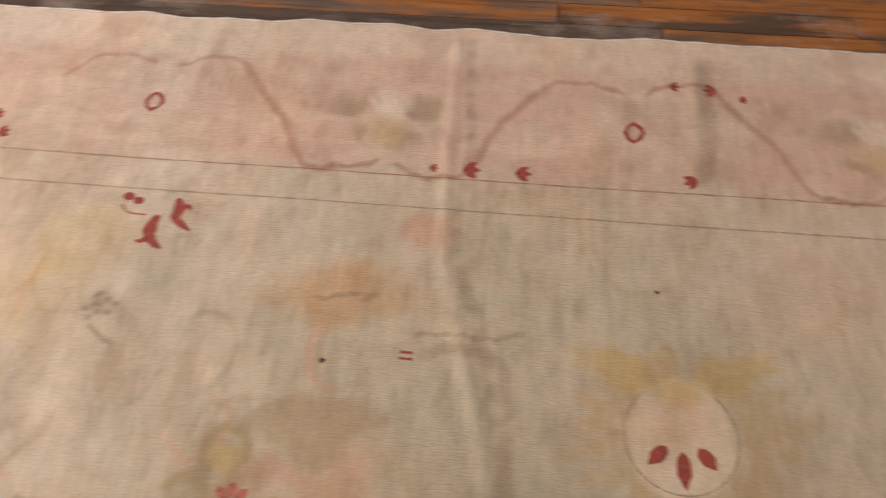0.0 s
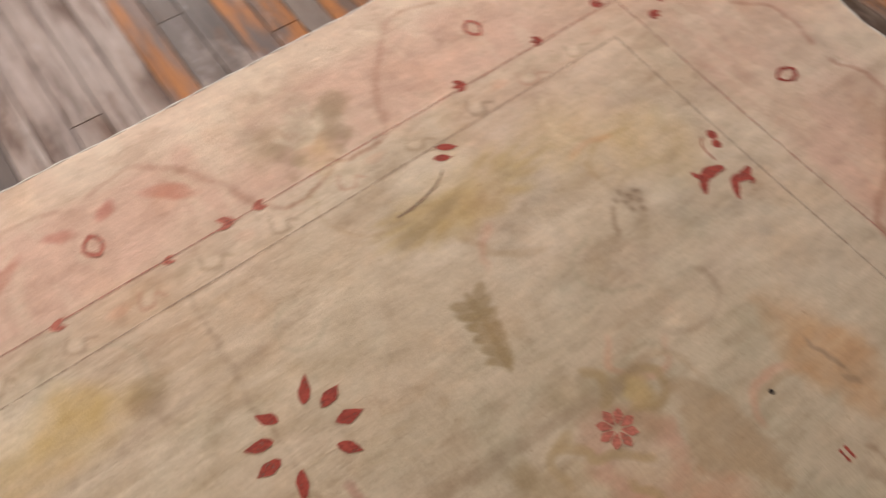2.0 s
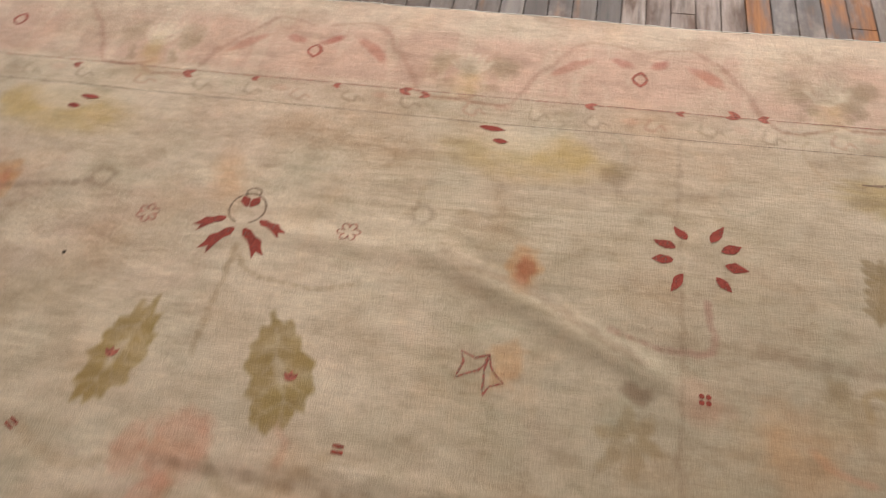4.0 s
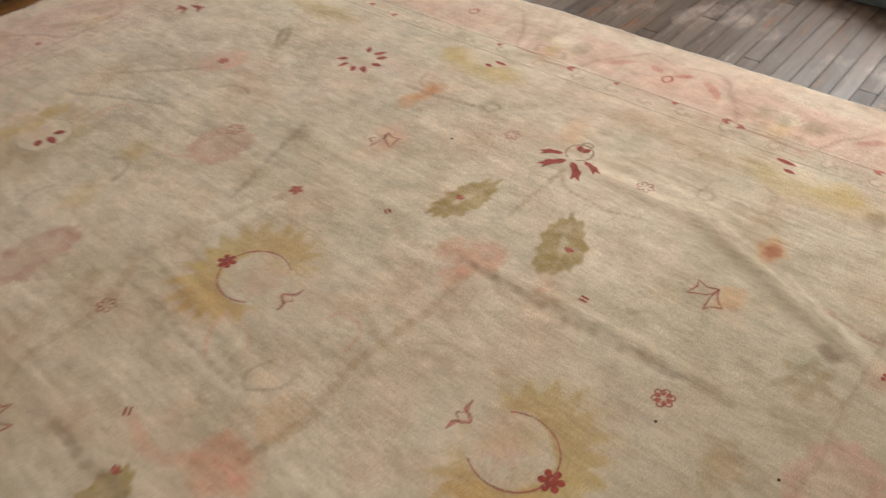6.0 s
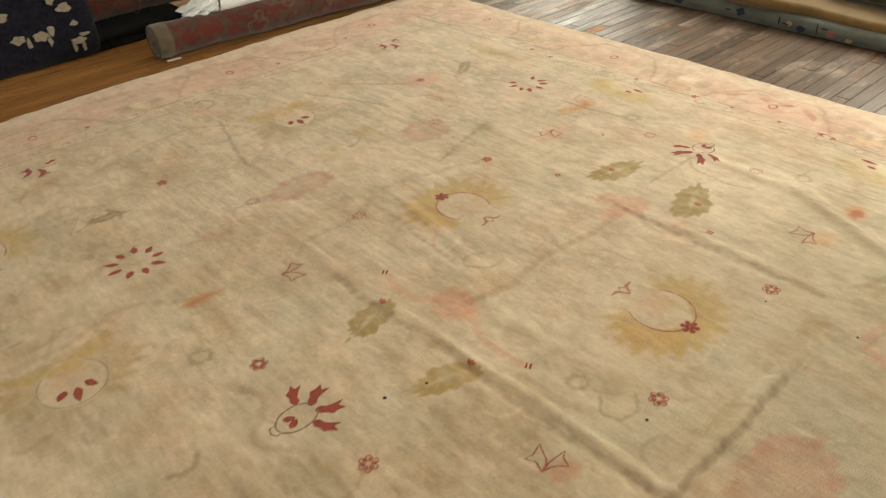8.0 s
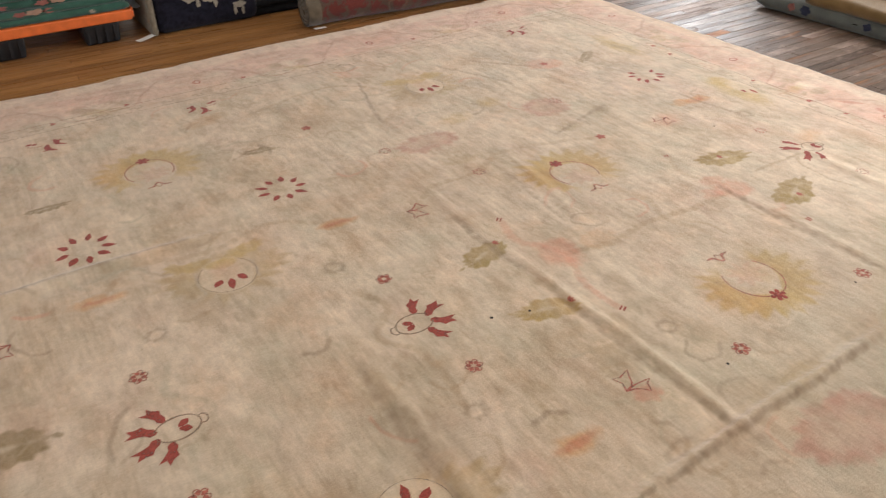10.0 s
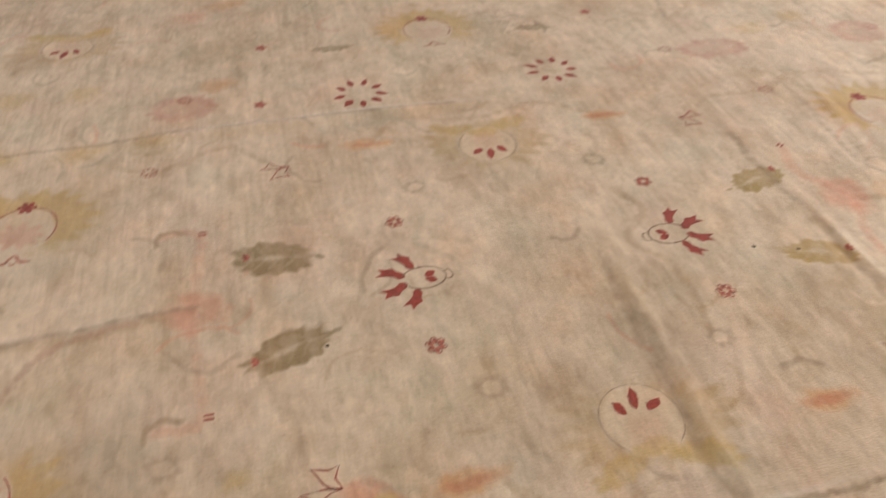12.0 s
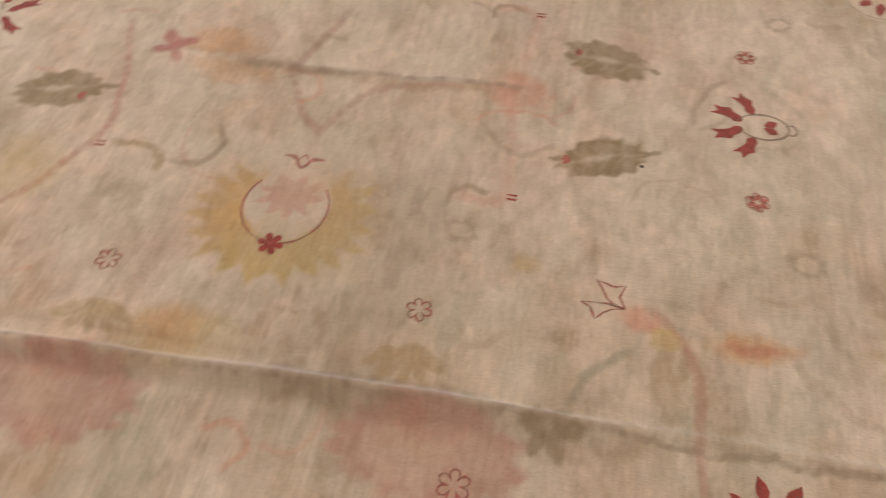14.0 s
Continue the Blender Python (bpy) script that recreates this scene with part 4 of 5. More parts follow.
def petal_ring(x, y, angles, r0=0.056, r1=0.108, w=0.026):
    for a in angles:
        m = Motif(x, y)
        m.rng.seed(int(a * 10 + x * 100))
        c, s = math.cos(radians(a)), math.sin(radians(a))
        q = m.rng.uniform(0.92, 1.06)
        m.petal(r0 * c, r0 * s, r1 * q * c, r1 * q * s, w * m.rng.uniform(0.8, 1.05), m.rng.uniform(-0.2, 0.2), 0.4)
        m.done("petal", RED)


for x, y in ((0.160, 0.482), (5.13, 0.48)):
    petal_ring(x, y, (208, 152, 119, 81, 40, -38, -81, -116))
for x, y in ((0.140, -1.585), (5.14, -1.55)):
    petal_ring(x, y, (15, 48, 90, 130, 165, 200, 300, 335))
for x, y in ((2.252, -1.528), (3.016, -1.515), (2.27, 0.53), (3.02, 0.525)):
    petal_ring(x, y, (10, 52, 92, 130, 170, 208, 250, 290, 330))


def lotus(x, y, face, out=0.0):
    """An outlined oval with a heart in it and four red claws to one side; out: how far the claws stand off."""
    turn = 0 if face > 0 else 180
    o = Motif(x, y, turn)
    k = 0.75 if out else 1.0
    spread = 0.070 if out else 0.053
    o.arc(-0.012 + 0.3 * out, 0, 0.062 * k, 0.044, 20, 340, 0.0055)
    o.arc(-0.080 * k, 0, 0.013, 0.018, 60, 300, 0.005)
    head = o.done("lotus_outline", LINE_BROWN, label="thin brown outline of a lotus flower")
    for bx, by, tx, ty in ((0.040, 0.012, 0.096, spread), (0.040, -0.012, 0.096, -spread), (0.012, 0.042, 0.036, 0.104), (0.012, -0.042, 0.036, -0.104)):
        m = Motif(x, y, turn)
        g = 1 if ty > 0 else -1
        L, ang = math.hypot(tx - bx, ty - by), math.atan2(ty - by, tx - bx)
        outline = [(0.0, -0.08), (0.18, -0.26), (0.42, -0.20), (0.66, -0.30), (1.08, -0.56), (0.92, -0.20), (1.20, -0.02), (0.90, 0.12), (0.70, 0.34), (0.46, 0.22), (0.20, 0.24), (0.0, 0.08)]
        thin = 0.6 if out else 0.82
        m.fan([(bx + out + L * (u * math.cos(ang) - g * thin * w * math.sin(ang)), by + L * (u * math.sin(ang) + g * thin * w * math.cos(ang))) for u, w in outline])
        m.done("claw", RED, head, "dark red claw petal")
    for g in (-1, 1):
        m = Motif(x, y, turn)
        m.petal(-0.014, 0.003 * g, -0.046, 0.020 * g, 0.022, 0, 0.6)
        m.done("heart_half", RED, head)


for x, y, face, out in ((0.172, -0.565, 1, 0.013), (2.244, -0.499, -1, 0.0), (3.012, -0.478, 1, 0.0), (5.12, -0.52, -1, 0.013)):
    lotus(x, y, face, out)


def floret(x, y, r=0.027, mat=None, petals=6, filled=False):
    """A small flower of open, outlined petals."""
    m = Motif(x, y, random.Random(int(x * 1000)).uniform(0, 60))
    n = 14 * petals
    m.line([(r * (0.32 + 0.68 * abs(math.sin(petals / 2 * q)) ** 0.45) * math.cos(q), r * (0.32 + 0.68 * abs(math.sin(petals / 2 * q)) ** 0.45) * math.sin(q)) for q in (2 * math.pi * i / n for i in range(n))], 0.0042, True)
    ob = m.done("floret", mat or LINE_RED)
    if filled:
        f = Motif(x, y)
        for q in range(petals):
            a = 2 * math.pi * (q + 0.5) / petals
            f.petal(0.22 * r * math.cos(a), 0.22 * r * math.sin(a), 0.86 * r * math.cos(a), 0.86 * r * math.sin(a), 0.52 * r, 0, 0.6)
        f.done("petals", ROSE, ob)


for x, y in [(0.198, -0.307), (0.863, 0.113), (2.213, -0.241), (3.034, -0.735), (1.515, 0.138), (2.218, -0.757), (3.024, -0.229), (3.757, -1.159),
             (4.417, 0.205), (3.727, 0.202), (0.210, -0.800), (1.512, -1.196), (3.65, -1.60), (1.74, -1.59)]:
    floret(x, y, mat=FADED if x < 0.3 else None, filled=(2.1 < x < 3.1) or x == 1.515 or x == 0.863)
floret(3.590, 0.549, 0.031)
floret(0.757, -1.60, 0.034)
for x, y in [(0.857, -1.165), (1.925, -2.005), (3.355, -1.965), (0.475, -2.03), (3.385, -1.51)]:
    m = Motif(x, y)
    m.fan([((0.014 + 0.011 * abs(math.sin(2.5 * q))) * math.cos(q), (0.014 + 0.011 * abs(math.sin(2.5 * q))) * math.sin(q)) for q in (2 * math.pi * i / 30 for i in range(30))])
    m.done("small_flower", ROSE)

for x, y, s in SUNFLOWERS:
    m = Motif(x, y, 0, 1, s)
    m.arc(0, 0.0, 0.099, 0.106, -38, 218, 0.0048)
    ring = m.done("disc_outline", LINE_RED, label="thin red outline of a golden sunflower")
    f = Motif(x + (0.0 if x > 2 else 0.01), y + s * 0.108)
    f.fan([((0.013 + 0.017 * abs(math.sin(3 * q)) ** 0.6) * math.cos(q + 0.4), (0.013 + 0.017 * abs(math.sin(3 * q)) ** 0.6) * math.sin(q + 0.4)) for q in (2 * math.pi * i / 48 for i in range(48))])
    f.done("floret", RED, ring)
    t = Motif(x, y - s * 0.146, 0, 1, s)
    t.stroke([(-0.050, -0.006), (-0.026, -0.004), (-0.012, 0.006)], (0.004, 0.013, 0.008))
    t.stroke([(0.050, -0.006), (0.026, -0.004), (0.012, 0.006)], (0.004, 0.013, 0.008))
    t.stroke([(-0.020, -0.004), (-0.010, 0.016), (0.0, 0.026), (0.010, 0.016), (0.020, -0.004)], (0.005, 0.010, 0.008, 0.010, 0.005))
    t.stroke([(-0.010, -0.002), (0.0, -0.014), (0.010, -0.002)], (0.004, 0.006, 0.004))
    t.done("bud_outline", FADED, ring)

for x, y, s in MEDALLIONS:
    o = Motif(x, y)
    o.arc(0, 0, 0.098, 0.099, 130 if s > 0 else -50, 410 if s > 0 else 230, 0.0028)
    d = o.done("disc_outline", FAINT_LINE, label="thin brown outline of a pale disc")
    for bx, by, tx, ty in ((-0.026, 0.018, -0.058, 0.052), (0.0, 0.026, 0.003, 0.090), (0.028, 0.018, 0.056, 0.052)):
        m = Motif(x, y, 0, 1, -s)
        m.petal(bx, by, tx, ty, 0.026, m.rng.uniform(-0.2, 0.2), 0.42)
        m.done("petal", RED, d, "dark red petal")

for x, y, s in [(0.589, -0.727, 1), (0.585, -0.335, 1), (1.786, -0.728, 1), (1.786, -0.32, 1), (3.464, -0.672, -1), (3.459, -0.277, -1), (4.717, -0.256, 1), (4.70, -0.75, 1)]:
    m = Motif(x, y, 180 if s < 0 else 0)
    for a in (-38, 0, 38):
        m.petal(0, 0, -0.024 * math.cos(radians(a)), 0.024 * math.sin(radians(a)), 0.011)
    m.done("leaf_bud", ROSE)

# little paired bars and checks
for x, y, a in [(0.73, 1.214, 0), (0.709, -0.200, 90), (1.671, -0.845, 40), (3.581, -0.135, 0), (3.592, -0.806, 0), (4.588, -0.112, 0), (0.76, -0.86, 60), (4.58, -0.80, 0), (1.668, -0.195, 30)]:
    m = Motif(x, y, a)
    for v in (-0.0062, 0.0062):
        m.line([(-0.012, v), (0.012, v)], 0.0058)
    m.done("check_mark", RED)
m = Motif(0.498, 0.488)
for u in (-0.0068, 0.0068):
    for v in (-0.0068, 0.0068):
        m.disc(u, v, 0.0056)
m.done("check_mark", RED)


def star(x, y, turn, flip=1):
    """An open, outlined tulip."""
    m = Motif(x, y, turn, 1.0, flip)
    m.line([(-0.042, 0.014), (-0.030, -0.014), (-0.042, -0.044), (-0.018, -0.036), (0.020, -0.048), (0.008, -0.028), (-0.004, -0.004), (-0.016, 0.006)], 0.0050, True)
    m.line([(-0.042, 0.015), (-0.006, 0.008), (0.050, 0.012), (0.030, 0.022), (0.018, 0.050), (0.002, 0.032), (-0.016, 0.020)], 0.0050, True)
    m.done("tulip_outline", LINE_RED)


for x, y, a, f in [(0.505, 0.045, 0, 1), (1.885, -1.075, 180, 1), (1.88, 0.065, 180, -1), (3.36, -1.08, 0, -1), (3.350, 0.102, 0, 1), (0.495, -1.13, 0, -1)]:
    star(x, y, a, f)

# rosette with its scrolls, claws near the north-west corner
for k in range(8):
    m = Motif(0.466, 0.926)
    a = k * math.pi / 4
    m.petal(0.007 * math.cos(a), 0.007 * math.sin(a), 0.038 * math.cos(a), 0.038 * math.sin(a), 0.0155, 0, 0.62)
    m.done("rosette_petal", ROSE)


def claws(x, y, turn, flip=1, size=1.0):
    m = Motif(x, y, turn, size, flip)
    m.stroke([(0.064, -0.036), (0.056, -0.066), (0.062, -0.092), (0.090, -0.114)], (0.010, 0.028, 0.024, 0.005))
    m.stroke([(0.060, -0.088), (0.044, -0.100), (0.034, -0.098)], (0.016, 0.010, 0.004))
    m.stroke([(0.094, 0.008), (0.104, -0.018), (0.102, -0.042), (0.138, -0.068)], (0.008, 0.026, 0.022, 0.005))
    m.stroke([(0.108, -0.014), (0.122, -0.010), (0.126, -0.020)], (0.014, 0.010, 0.004))
    m.disc(-0.010, 0.005, 0.013, 0.8)
    m.disc(0.013, -0.004, 0.012, 0.8)
    m.stroke([(-0.018, -0.016), (0.0, -0.034), (0.040, -0.037)], (0.003, 0.004, 0.003))
    m.done("claw_flower", RED)


claws(0.124, 1.513, 0)
claws(2.19, -2.555, 0, -1)
claws(3.03, -2.535, 180)
claws(0.18, -2.60, 0, -1)
claws(5.17, 1.50, 180, -1)

# border diamonds
for x, y, side in DIAMONDS:
    m = Motif(x, y, 0 if side in "we" else 90)
    m.line([(-0.026, 0.003), (-0.016, 0.013), (0, 0.019), (0.015, 0.013), (0.026, 0.002), (0.014, -0.013), (0, -0.019), (-0.015, -0.012)], 0.0090, True)
    m.done("diamond", RED if side == "n" else ROSE)
# border buds
for x, y, a, s in [(0.81, 1.641, 0, 1.2), (0.92, 1.64, 0, 1.1), (1.28, 1.648, 200, 1), (1.34, 1.90, 180, 1), (1.40, 1.88, 0, 0.6), (0.735, 1.64, 0, 0.6), (1.25, 1.905, 0, 0.8),
                   (-0.32, 1.57, 120, 0.9), (-0.22, 1.66, 30, 0.9), (-0.25, 1.71, 30, 0.8), (-0.39, 1.59, 120, 0.8), (-0.31, 1.39, 250, 0.9), (-0.309, 1.169, 260, 1.0)]:
    m = Motif(x, y, a, s)
    for b in (-45, 0, 45):
        m.petal(-0.008, 0, 0.024 * math.cos(radians(b)), 0.024 * math.sin(radians(b)), 0.013, 0, 0.55)
    m.done("border_bud", RED)
for x, y, a, s in [(-0.276, -0.891, 90, 1.1), (-0.278, -0.694, 90, 0.7), (-0.281, -0.463, 90, 0.7), (-0.284, -0.276, 90, 1.1), (-0.274, -0.213, 270, 0.9), (-0.27, -1.22, 90, 0.8),
                   (-0.290, 0.213, 90, 0.9), (-0.294, 0.441, 90, 0.7), (-0.302, 0.580, 260, 1.1), (-0.301, 0.645, 90, 0.9),
                   (-0.22, -1.75, 90, 0.9), (-0.24, -1.90, 90, 0.9), (1.93, -2.79, 0, 1), (0.85, -2.80, 0, 0.9), (2.55, -2.76, 0, 0.8), (2.90, -2.72, 0, 0.9), (0.35, -2.85, 0, 0.8)]:
    m = Motif(x, y, a, s)
    for b in (-35, 25):
        m.petal(-0.012, 0, 0.024 * math.cos(radians(b)), 0.024 * math.sin(radians(b)), 0.014, 0, 0.5)
    m.done("border_bud", ROSE)
# dashes in the cut palmettes on the west side
for pts in [((-0.182, -0.058), (-0.176, 0.012)), ((-0.140, -0.018), (-0.136, 0.022)), ((-0.152, -1.15), (-0.149, -1.09)), ((-0.114, -1.17), (-0.112, -1.132)), ((-0.205, 1.02), (-0.18, 1.06)), ((-0.185, 1.00), (-0.165, 1.035))]:
    m = Motif(0, 0)
    m.petal(*pts[0], *pts[1], 0.017)
    m.done("dash_petal", RED)
m = Motif(0, 0)
m.stroke([(-0.110, 0.858), (-0.112, 0.90), (-0.126, 0.962), (-0.150, 1.00)], (0.004, 0.007, 0.005, 0.003))
m.done("curved_stem", LINE_BROWN)

# the two lines that part border and field
BORDER_RED = inlay_material("worn_border_line", (0.46, 0.19, 0.14), 0.50)
for name, pts, mat in [
    ("border_line", [(-0.288, -2.72), (-0.29, -0.17), (-0.30, 0.72), (-0.305, 1.62), (0.78, 1.615), (2.6, 1.62), (5.58, 1.62)], BORDER_RED),
    ("border_line", [(-0.195, -2.62), (-0.195, -0.15), (-0.205, 0.71), (-0.215, 1.54), (0.81, 1.538), (2.6, 1.535), (5.49, 1.53)], FAINT_LINE),
    ("border_line", [(-0.288, -2.72), (0.8, -2.735), (1.93, -2.76), (3.2, -2.735), (5.58, -2.74), (5.58, 1.62)], BORDER_RED),
    ("border_line", [(-0.195, -2.62), (1.4, -2.64), (2.7, -2.65), (5.49, -2.65), (5.49, 1.53)], FAINT_LINE),
]:
    m = Motif(0, 0)
    m.line(pts, 0.0032)
    m.done(name, mat)


def selvage():
    """A thin pale cord bound round the rug's edge."""
    bm = bmesh.new()
    pts = []
    for xa, ya, xb, yb in ((RX0, RY0, RX1, RY0), (RX1, RY0, RX1, RY1), (RX1, RY1, RX0, RY1), (RX0, RY1, RX0, RY0)):
        n = int(math.hypot(xb - xa, yb - ya) / 0.02)
        pts += [(xa + (xb - xa) * i / n, ya + (yb - ya) * i / n) for i in range(n)]
    a = np.array(pts)
    sx, sy = edge_shift(a[:, 0], a[:, 1])
    z = cloth_height(a[:, 0], a[:, 1])
    c = np.stack([a[:, 0] + sx, a[:, 1] + sy, np.maximum(z - 0.002, 0.0045)], -1)
    n = len(c)
    rings = []
    for i in range(n):
        t = Vector(c[(i + 1) % n] - c[i - 1]).normalized()
        side = t.cross(Vector((0, 0, 1))).normalized()
        rings.append([bm.verts.new(Vector(c[i]) + (0.0030 + 0.0008 * math.sin(1.9 * i)) * (math.cos(k * math.pi / 3) * side + math.sin(k * math.pi / 3) * Vector((0, 0, 1)))) for k in range(6)])
    for i in range(n):
        for k in range(6):
            bm.faces.new((rings[i][k], rings[(i + 1) % n][k], rings[(i + 1) % n][(k + 1) % 6], rings[i][(k + 1) % 6]))
    smooth(part("selvage", bm, SELVAGE, rug, "pale bound edge cord"))


selvage()
# moth holes and specks
for x, y, r in [(1.192, 1.383, 0.004), (0.578, 1.191, 0.005), (0.35, -0.95, 0.005), (2.04, -0.39, 0.006), (1.92, -0.35, 0.005), (1.60, 0.16, 0.005), (3.29, -0.29, 0.005), (0.93, 0.13, 0.004), (0.90, 0.40, 0.004)]:
    m = Motif(x, y)
    m.disc(0, 0, r)
    m.done("speck", SUBFLOOR)


# ---- the room ----
X0, X1, Y0, Y1, ZC = -2.9, 8.0, -7.0, 6.0, 3.6


def setting(name, bm, mat, label, category):
    me = bpy.data.meshes.new(name)
    bm.to_mesh(me)
    bm.free()
    me.materials.append(mat)
    return tagged(new(name, me), label, category, kind="structure")


floor = setting("floor", box_bm(X0, X1, Y0, Y1, -0.06, -0.014), SUBFLOOR, "wooden strip floor, worn grey and orange, warmer by the stacked rugs", "floor")
setting("ceiling", box_bm(X0, X1, Y0, Y1, ZC, ZC + 0.1), CEILING, "plain white ceiling", "ceiling")
setting("wall_north", box_bm(X0, X1, Y1, Y1 + 0.15, -0.06, ZC), PLASTER, "plain white wall", "wall")
setting("wall_south", box_bm(X0, X1, Y0 - 0.15, Y0, -0.06, ZC), PLASTER, "plain white wall", "wall")


def window_wall(name, x_in, x_out, openings):
    """Wall along y with window openings through it, and a framed window in each."""
    bm = bmesh.new()
    y, boxes = Y0, []
    for mid, wide, sill, head in openings:
        boxes += [(y, mid - wide / 2, -0.06, ZC), (mid - wide / 2, mid + wide / 2, -0.06, sill), (mid - wide / 2, mid + wide / 2, head, ZC)]
        y = mid + wide / 2
    boxes.append((y, Y1, -0.06, ZC))
    for a, b, lo, hi in boxes:
        bmesh.ops.create_cube(bm, size=1.0, matrix=Matrix.Translation(((x_in + x_out) / 2, (a + b) / 2, (lo + hi) / 2)) @ Matrix.Diagonal((abs(x_out - x_in), b - a, hi - lo, 1)))
    setting(name, bm, PLASTER, "plain white wall with tall windows", "wall")
    for mid, wide, sill, head in openings:
        w = empty("window_%d" % (1 + sum(o.name.startswith("window_") and o.type == "EMPTY" for o in bpy.data.objects)), pose((x_in + x_out) / 2, mid, sill))
        tagged(w, "tall white-framed window letting in daylight", "window", kind="structure")
        h, k = head - sill, wide / 2
        for a, b, lo, hi in ((-k, 0.06 - k, 0, h), (k - 0.06, k, 0, h), (-0.03, 0.03, 0, h), (0.06 - k, -0.03, 0, 0.06), (0.03, k - 0.06, 0, 0.06), (0.06 - k, -0.03, h - 0.06, h), (0.03, k - 0.06, h - 0.06, h)):
            part("window_frame", box_bm(-0.03, 0.03, a, b, lo, hi), TRIM, w)


window_wall("wall_west", X0, X0 - 0.15, [o[:4] for o in WEST_WINDOWS])
window_wall("wall_east", X1, X1 + 0.15, [EAST_WINDOW[:4]])

GLOW, gnt, gp = nodes_of("lit_diffuser")
gp.inputs["Base Color"].default_value = (0.9, 0.9, 0.88, 1)
gp.inputs["Emission Color"].default_value = (1.0, 0.83, 0.63, 1)
gp.inputs["Emission Strength"].default_value = LAMP_POWER


# unseen ceiling fixtures, added to give the room its overall light
def ceiling_light():
    lamp = empty("ceiling_light", pose(0, 0, ZC))
    tagged(lamp, "long white ceiling light with lit diffuser, added out of view", "ceiling light", "ceiling lights")
    bm = bmesh.new()
    bmesh.ops.create_cube(bm, size=1.0, matrix=Matrix.Translation((0, 0, -0.02)) @ Matrix.Diagonal((1.30, 0.36, 0.04, 1)))
    part("frame", bm, TRIM, lamp)
    bm = bmesh.new()
    bmesh.ops.create_cube(bm, size=1.0, matrix=Matrix.Translation((0, 0, -0.05)) @ Matrix.Diagonal((1.22, 0.28, 0.02, 1)))
    part("diffuser", bm, GLOW, lamp)
    return lamp


first = ceiling_light()
spots = [(x, y) for x in (-1.6, 1.6, 4.8) for y in (-4.0, -0.8, 2.4)]
first.matrix_world = pose(*spots[0], ZC)
for x, y in spots[1:]:
    copy_thing(first, pose(x, y, ZC))


# ---- rugs and goods round the rug ----
def figured(name, ground, figure, third, scale=9.0, edge=0.54):
    """Oriental pile: figures of one wool on another, with dark outlines and bloom shapes."""
    m, nt, p = nodes_of(name)
    v = coords(nt)
    vor = node(nt, "ShaderNodeTexVoronoi", Scale=scale * 0.5)
    wob = node(nt, "ShaderNodeTexNoise", Scale=scale * 0.9, Detail=3.0)
    nt.links.new(v, wob.inputs["Vector"])
    bend = nt.nodes.new("ShaderNodeVectorMath")
    bend.operation = "MULTIPLY_ADD"
    bend.inputs[1].default_value = (0.16, 0.16, 0.16)
    nt.links.new(wob.outputs["Color"], bend.inputs[0])
    nt.links.new(v, bend.inputs[2])
    nt.links.new(bend.outputs[0], vor.inputs["Vector"])
    n = noise_of(nt, v, scale * 1.6, 4.0, 0.6)
    fine = noise_of(nt, v, 260.0, 2.0)
    c = mixed(nt, ramp(nt, n, [(edge - 0.02, (0, 0, 0)), (edge + 0.02, (1, 1, 1))]), ground, figure)
    c = mixed(nt, ramp(nt, vor.outputs["Distance"], [(0.10, (0.7, 0.7, 0.7)), (0.13, (0, 0, 0)), (0.27, (0, 0, 0)), (0.30, (0.8, 0.8, 0.8)), (0.35, (0.8, 0.8, 0.8)), (0.38, (0, 0, 0))]), c, third)
    big = noise_of(nt, v, scale * 0.5, 3.0)
    c = mixed(nt, 0.6, c, ramp(nt, big, [(0.3, (0.55, 0.52, 0.5)), (0.7, (1.1, 1.1, 1.1))]), "MULTIPLY")
    c = mixed(nt, 0.5, c, ramp(nt, fine, [(0.3, (0.5, 0.5, 0.5)), (0.7, (1.1, 1.1, 1.1))]), "MULTIPLY")
    nt.links.new(c, p.inputs["Base Color"])
    p.inputs["Roughness"].default_value = 0.95
    sheen(p, 0.25)
    bumped(nt, p, fine, 0.6, 0.003)
    return m


RED_PILE = figured("red_figured_pile", (0.115, 0.024, 0.018), (0.085, 0.050, 0.035), (0.135, 0.082, 0.055), 11.0, 0.51)
RUST_PILE = figured("rust_figured_pile", (0.125, 0.026, 0.014), (0.055, 0.030, 0.020), (0.125, 0.065, 0.032), 16.0)
CRIMSON_PILE = figured("crimson_figured_pile", (0.24, 0.020, 0.028), (0.16, 0.025, 0.03), (0.20, 0.06, 0.05), 12.0)
NAVY_PILE = cloth("navy_pile", (0.004, 0.004, 0.009), (0.016, 0.015, 0.028), 40, 220, 0.95, 1.0, 0.08)
FRINGE_TAN = cloth("tan_fringe", (0.14, 0.12, 0.085), (0.26, 0.22, 0.16), 40, 300, 0.95, 0.9)
IVORY = cloth("ivory_wool", (0.24, 0.21, 0.165), (0.36, 0.32, 0.26), 60, 300)
GREEN_PILE = cloth("green_wool", (0.030, 0.085, 0.062), (0.055, 0.135, 0.10), 12, 300)
GREY_PILE = cloth("grey_blue_wool", (0.105, 0.113, 0.105), (0.155, 0.163, 0.147), 9, 300)
OLIVE_PILE = cloth("olive_wool", (0.060, 0.050, 0.025), (0.10, 0.080, 0.040), 8, 300)
BLACK_PILE = cloth("black_wool", (0.006, 0.006, 0.007), (0.014, 0.013, 0.014), 20, 260, 0.95, 0.5, 0.02)
DULL_GREY = cloth("dull_grey_wool", (0.075, 0.080, 0.080), (0.12, 0.125, 0.12), 9, 300)
TAN_BACK = cloth("tan_rug_back", (0.155, 0.095, 0.036), (0.24, 0.152, 0.062), 7, 320)
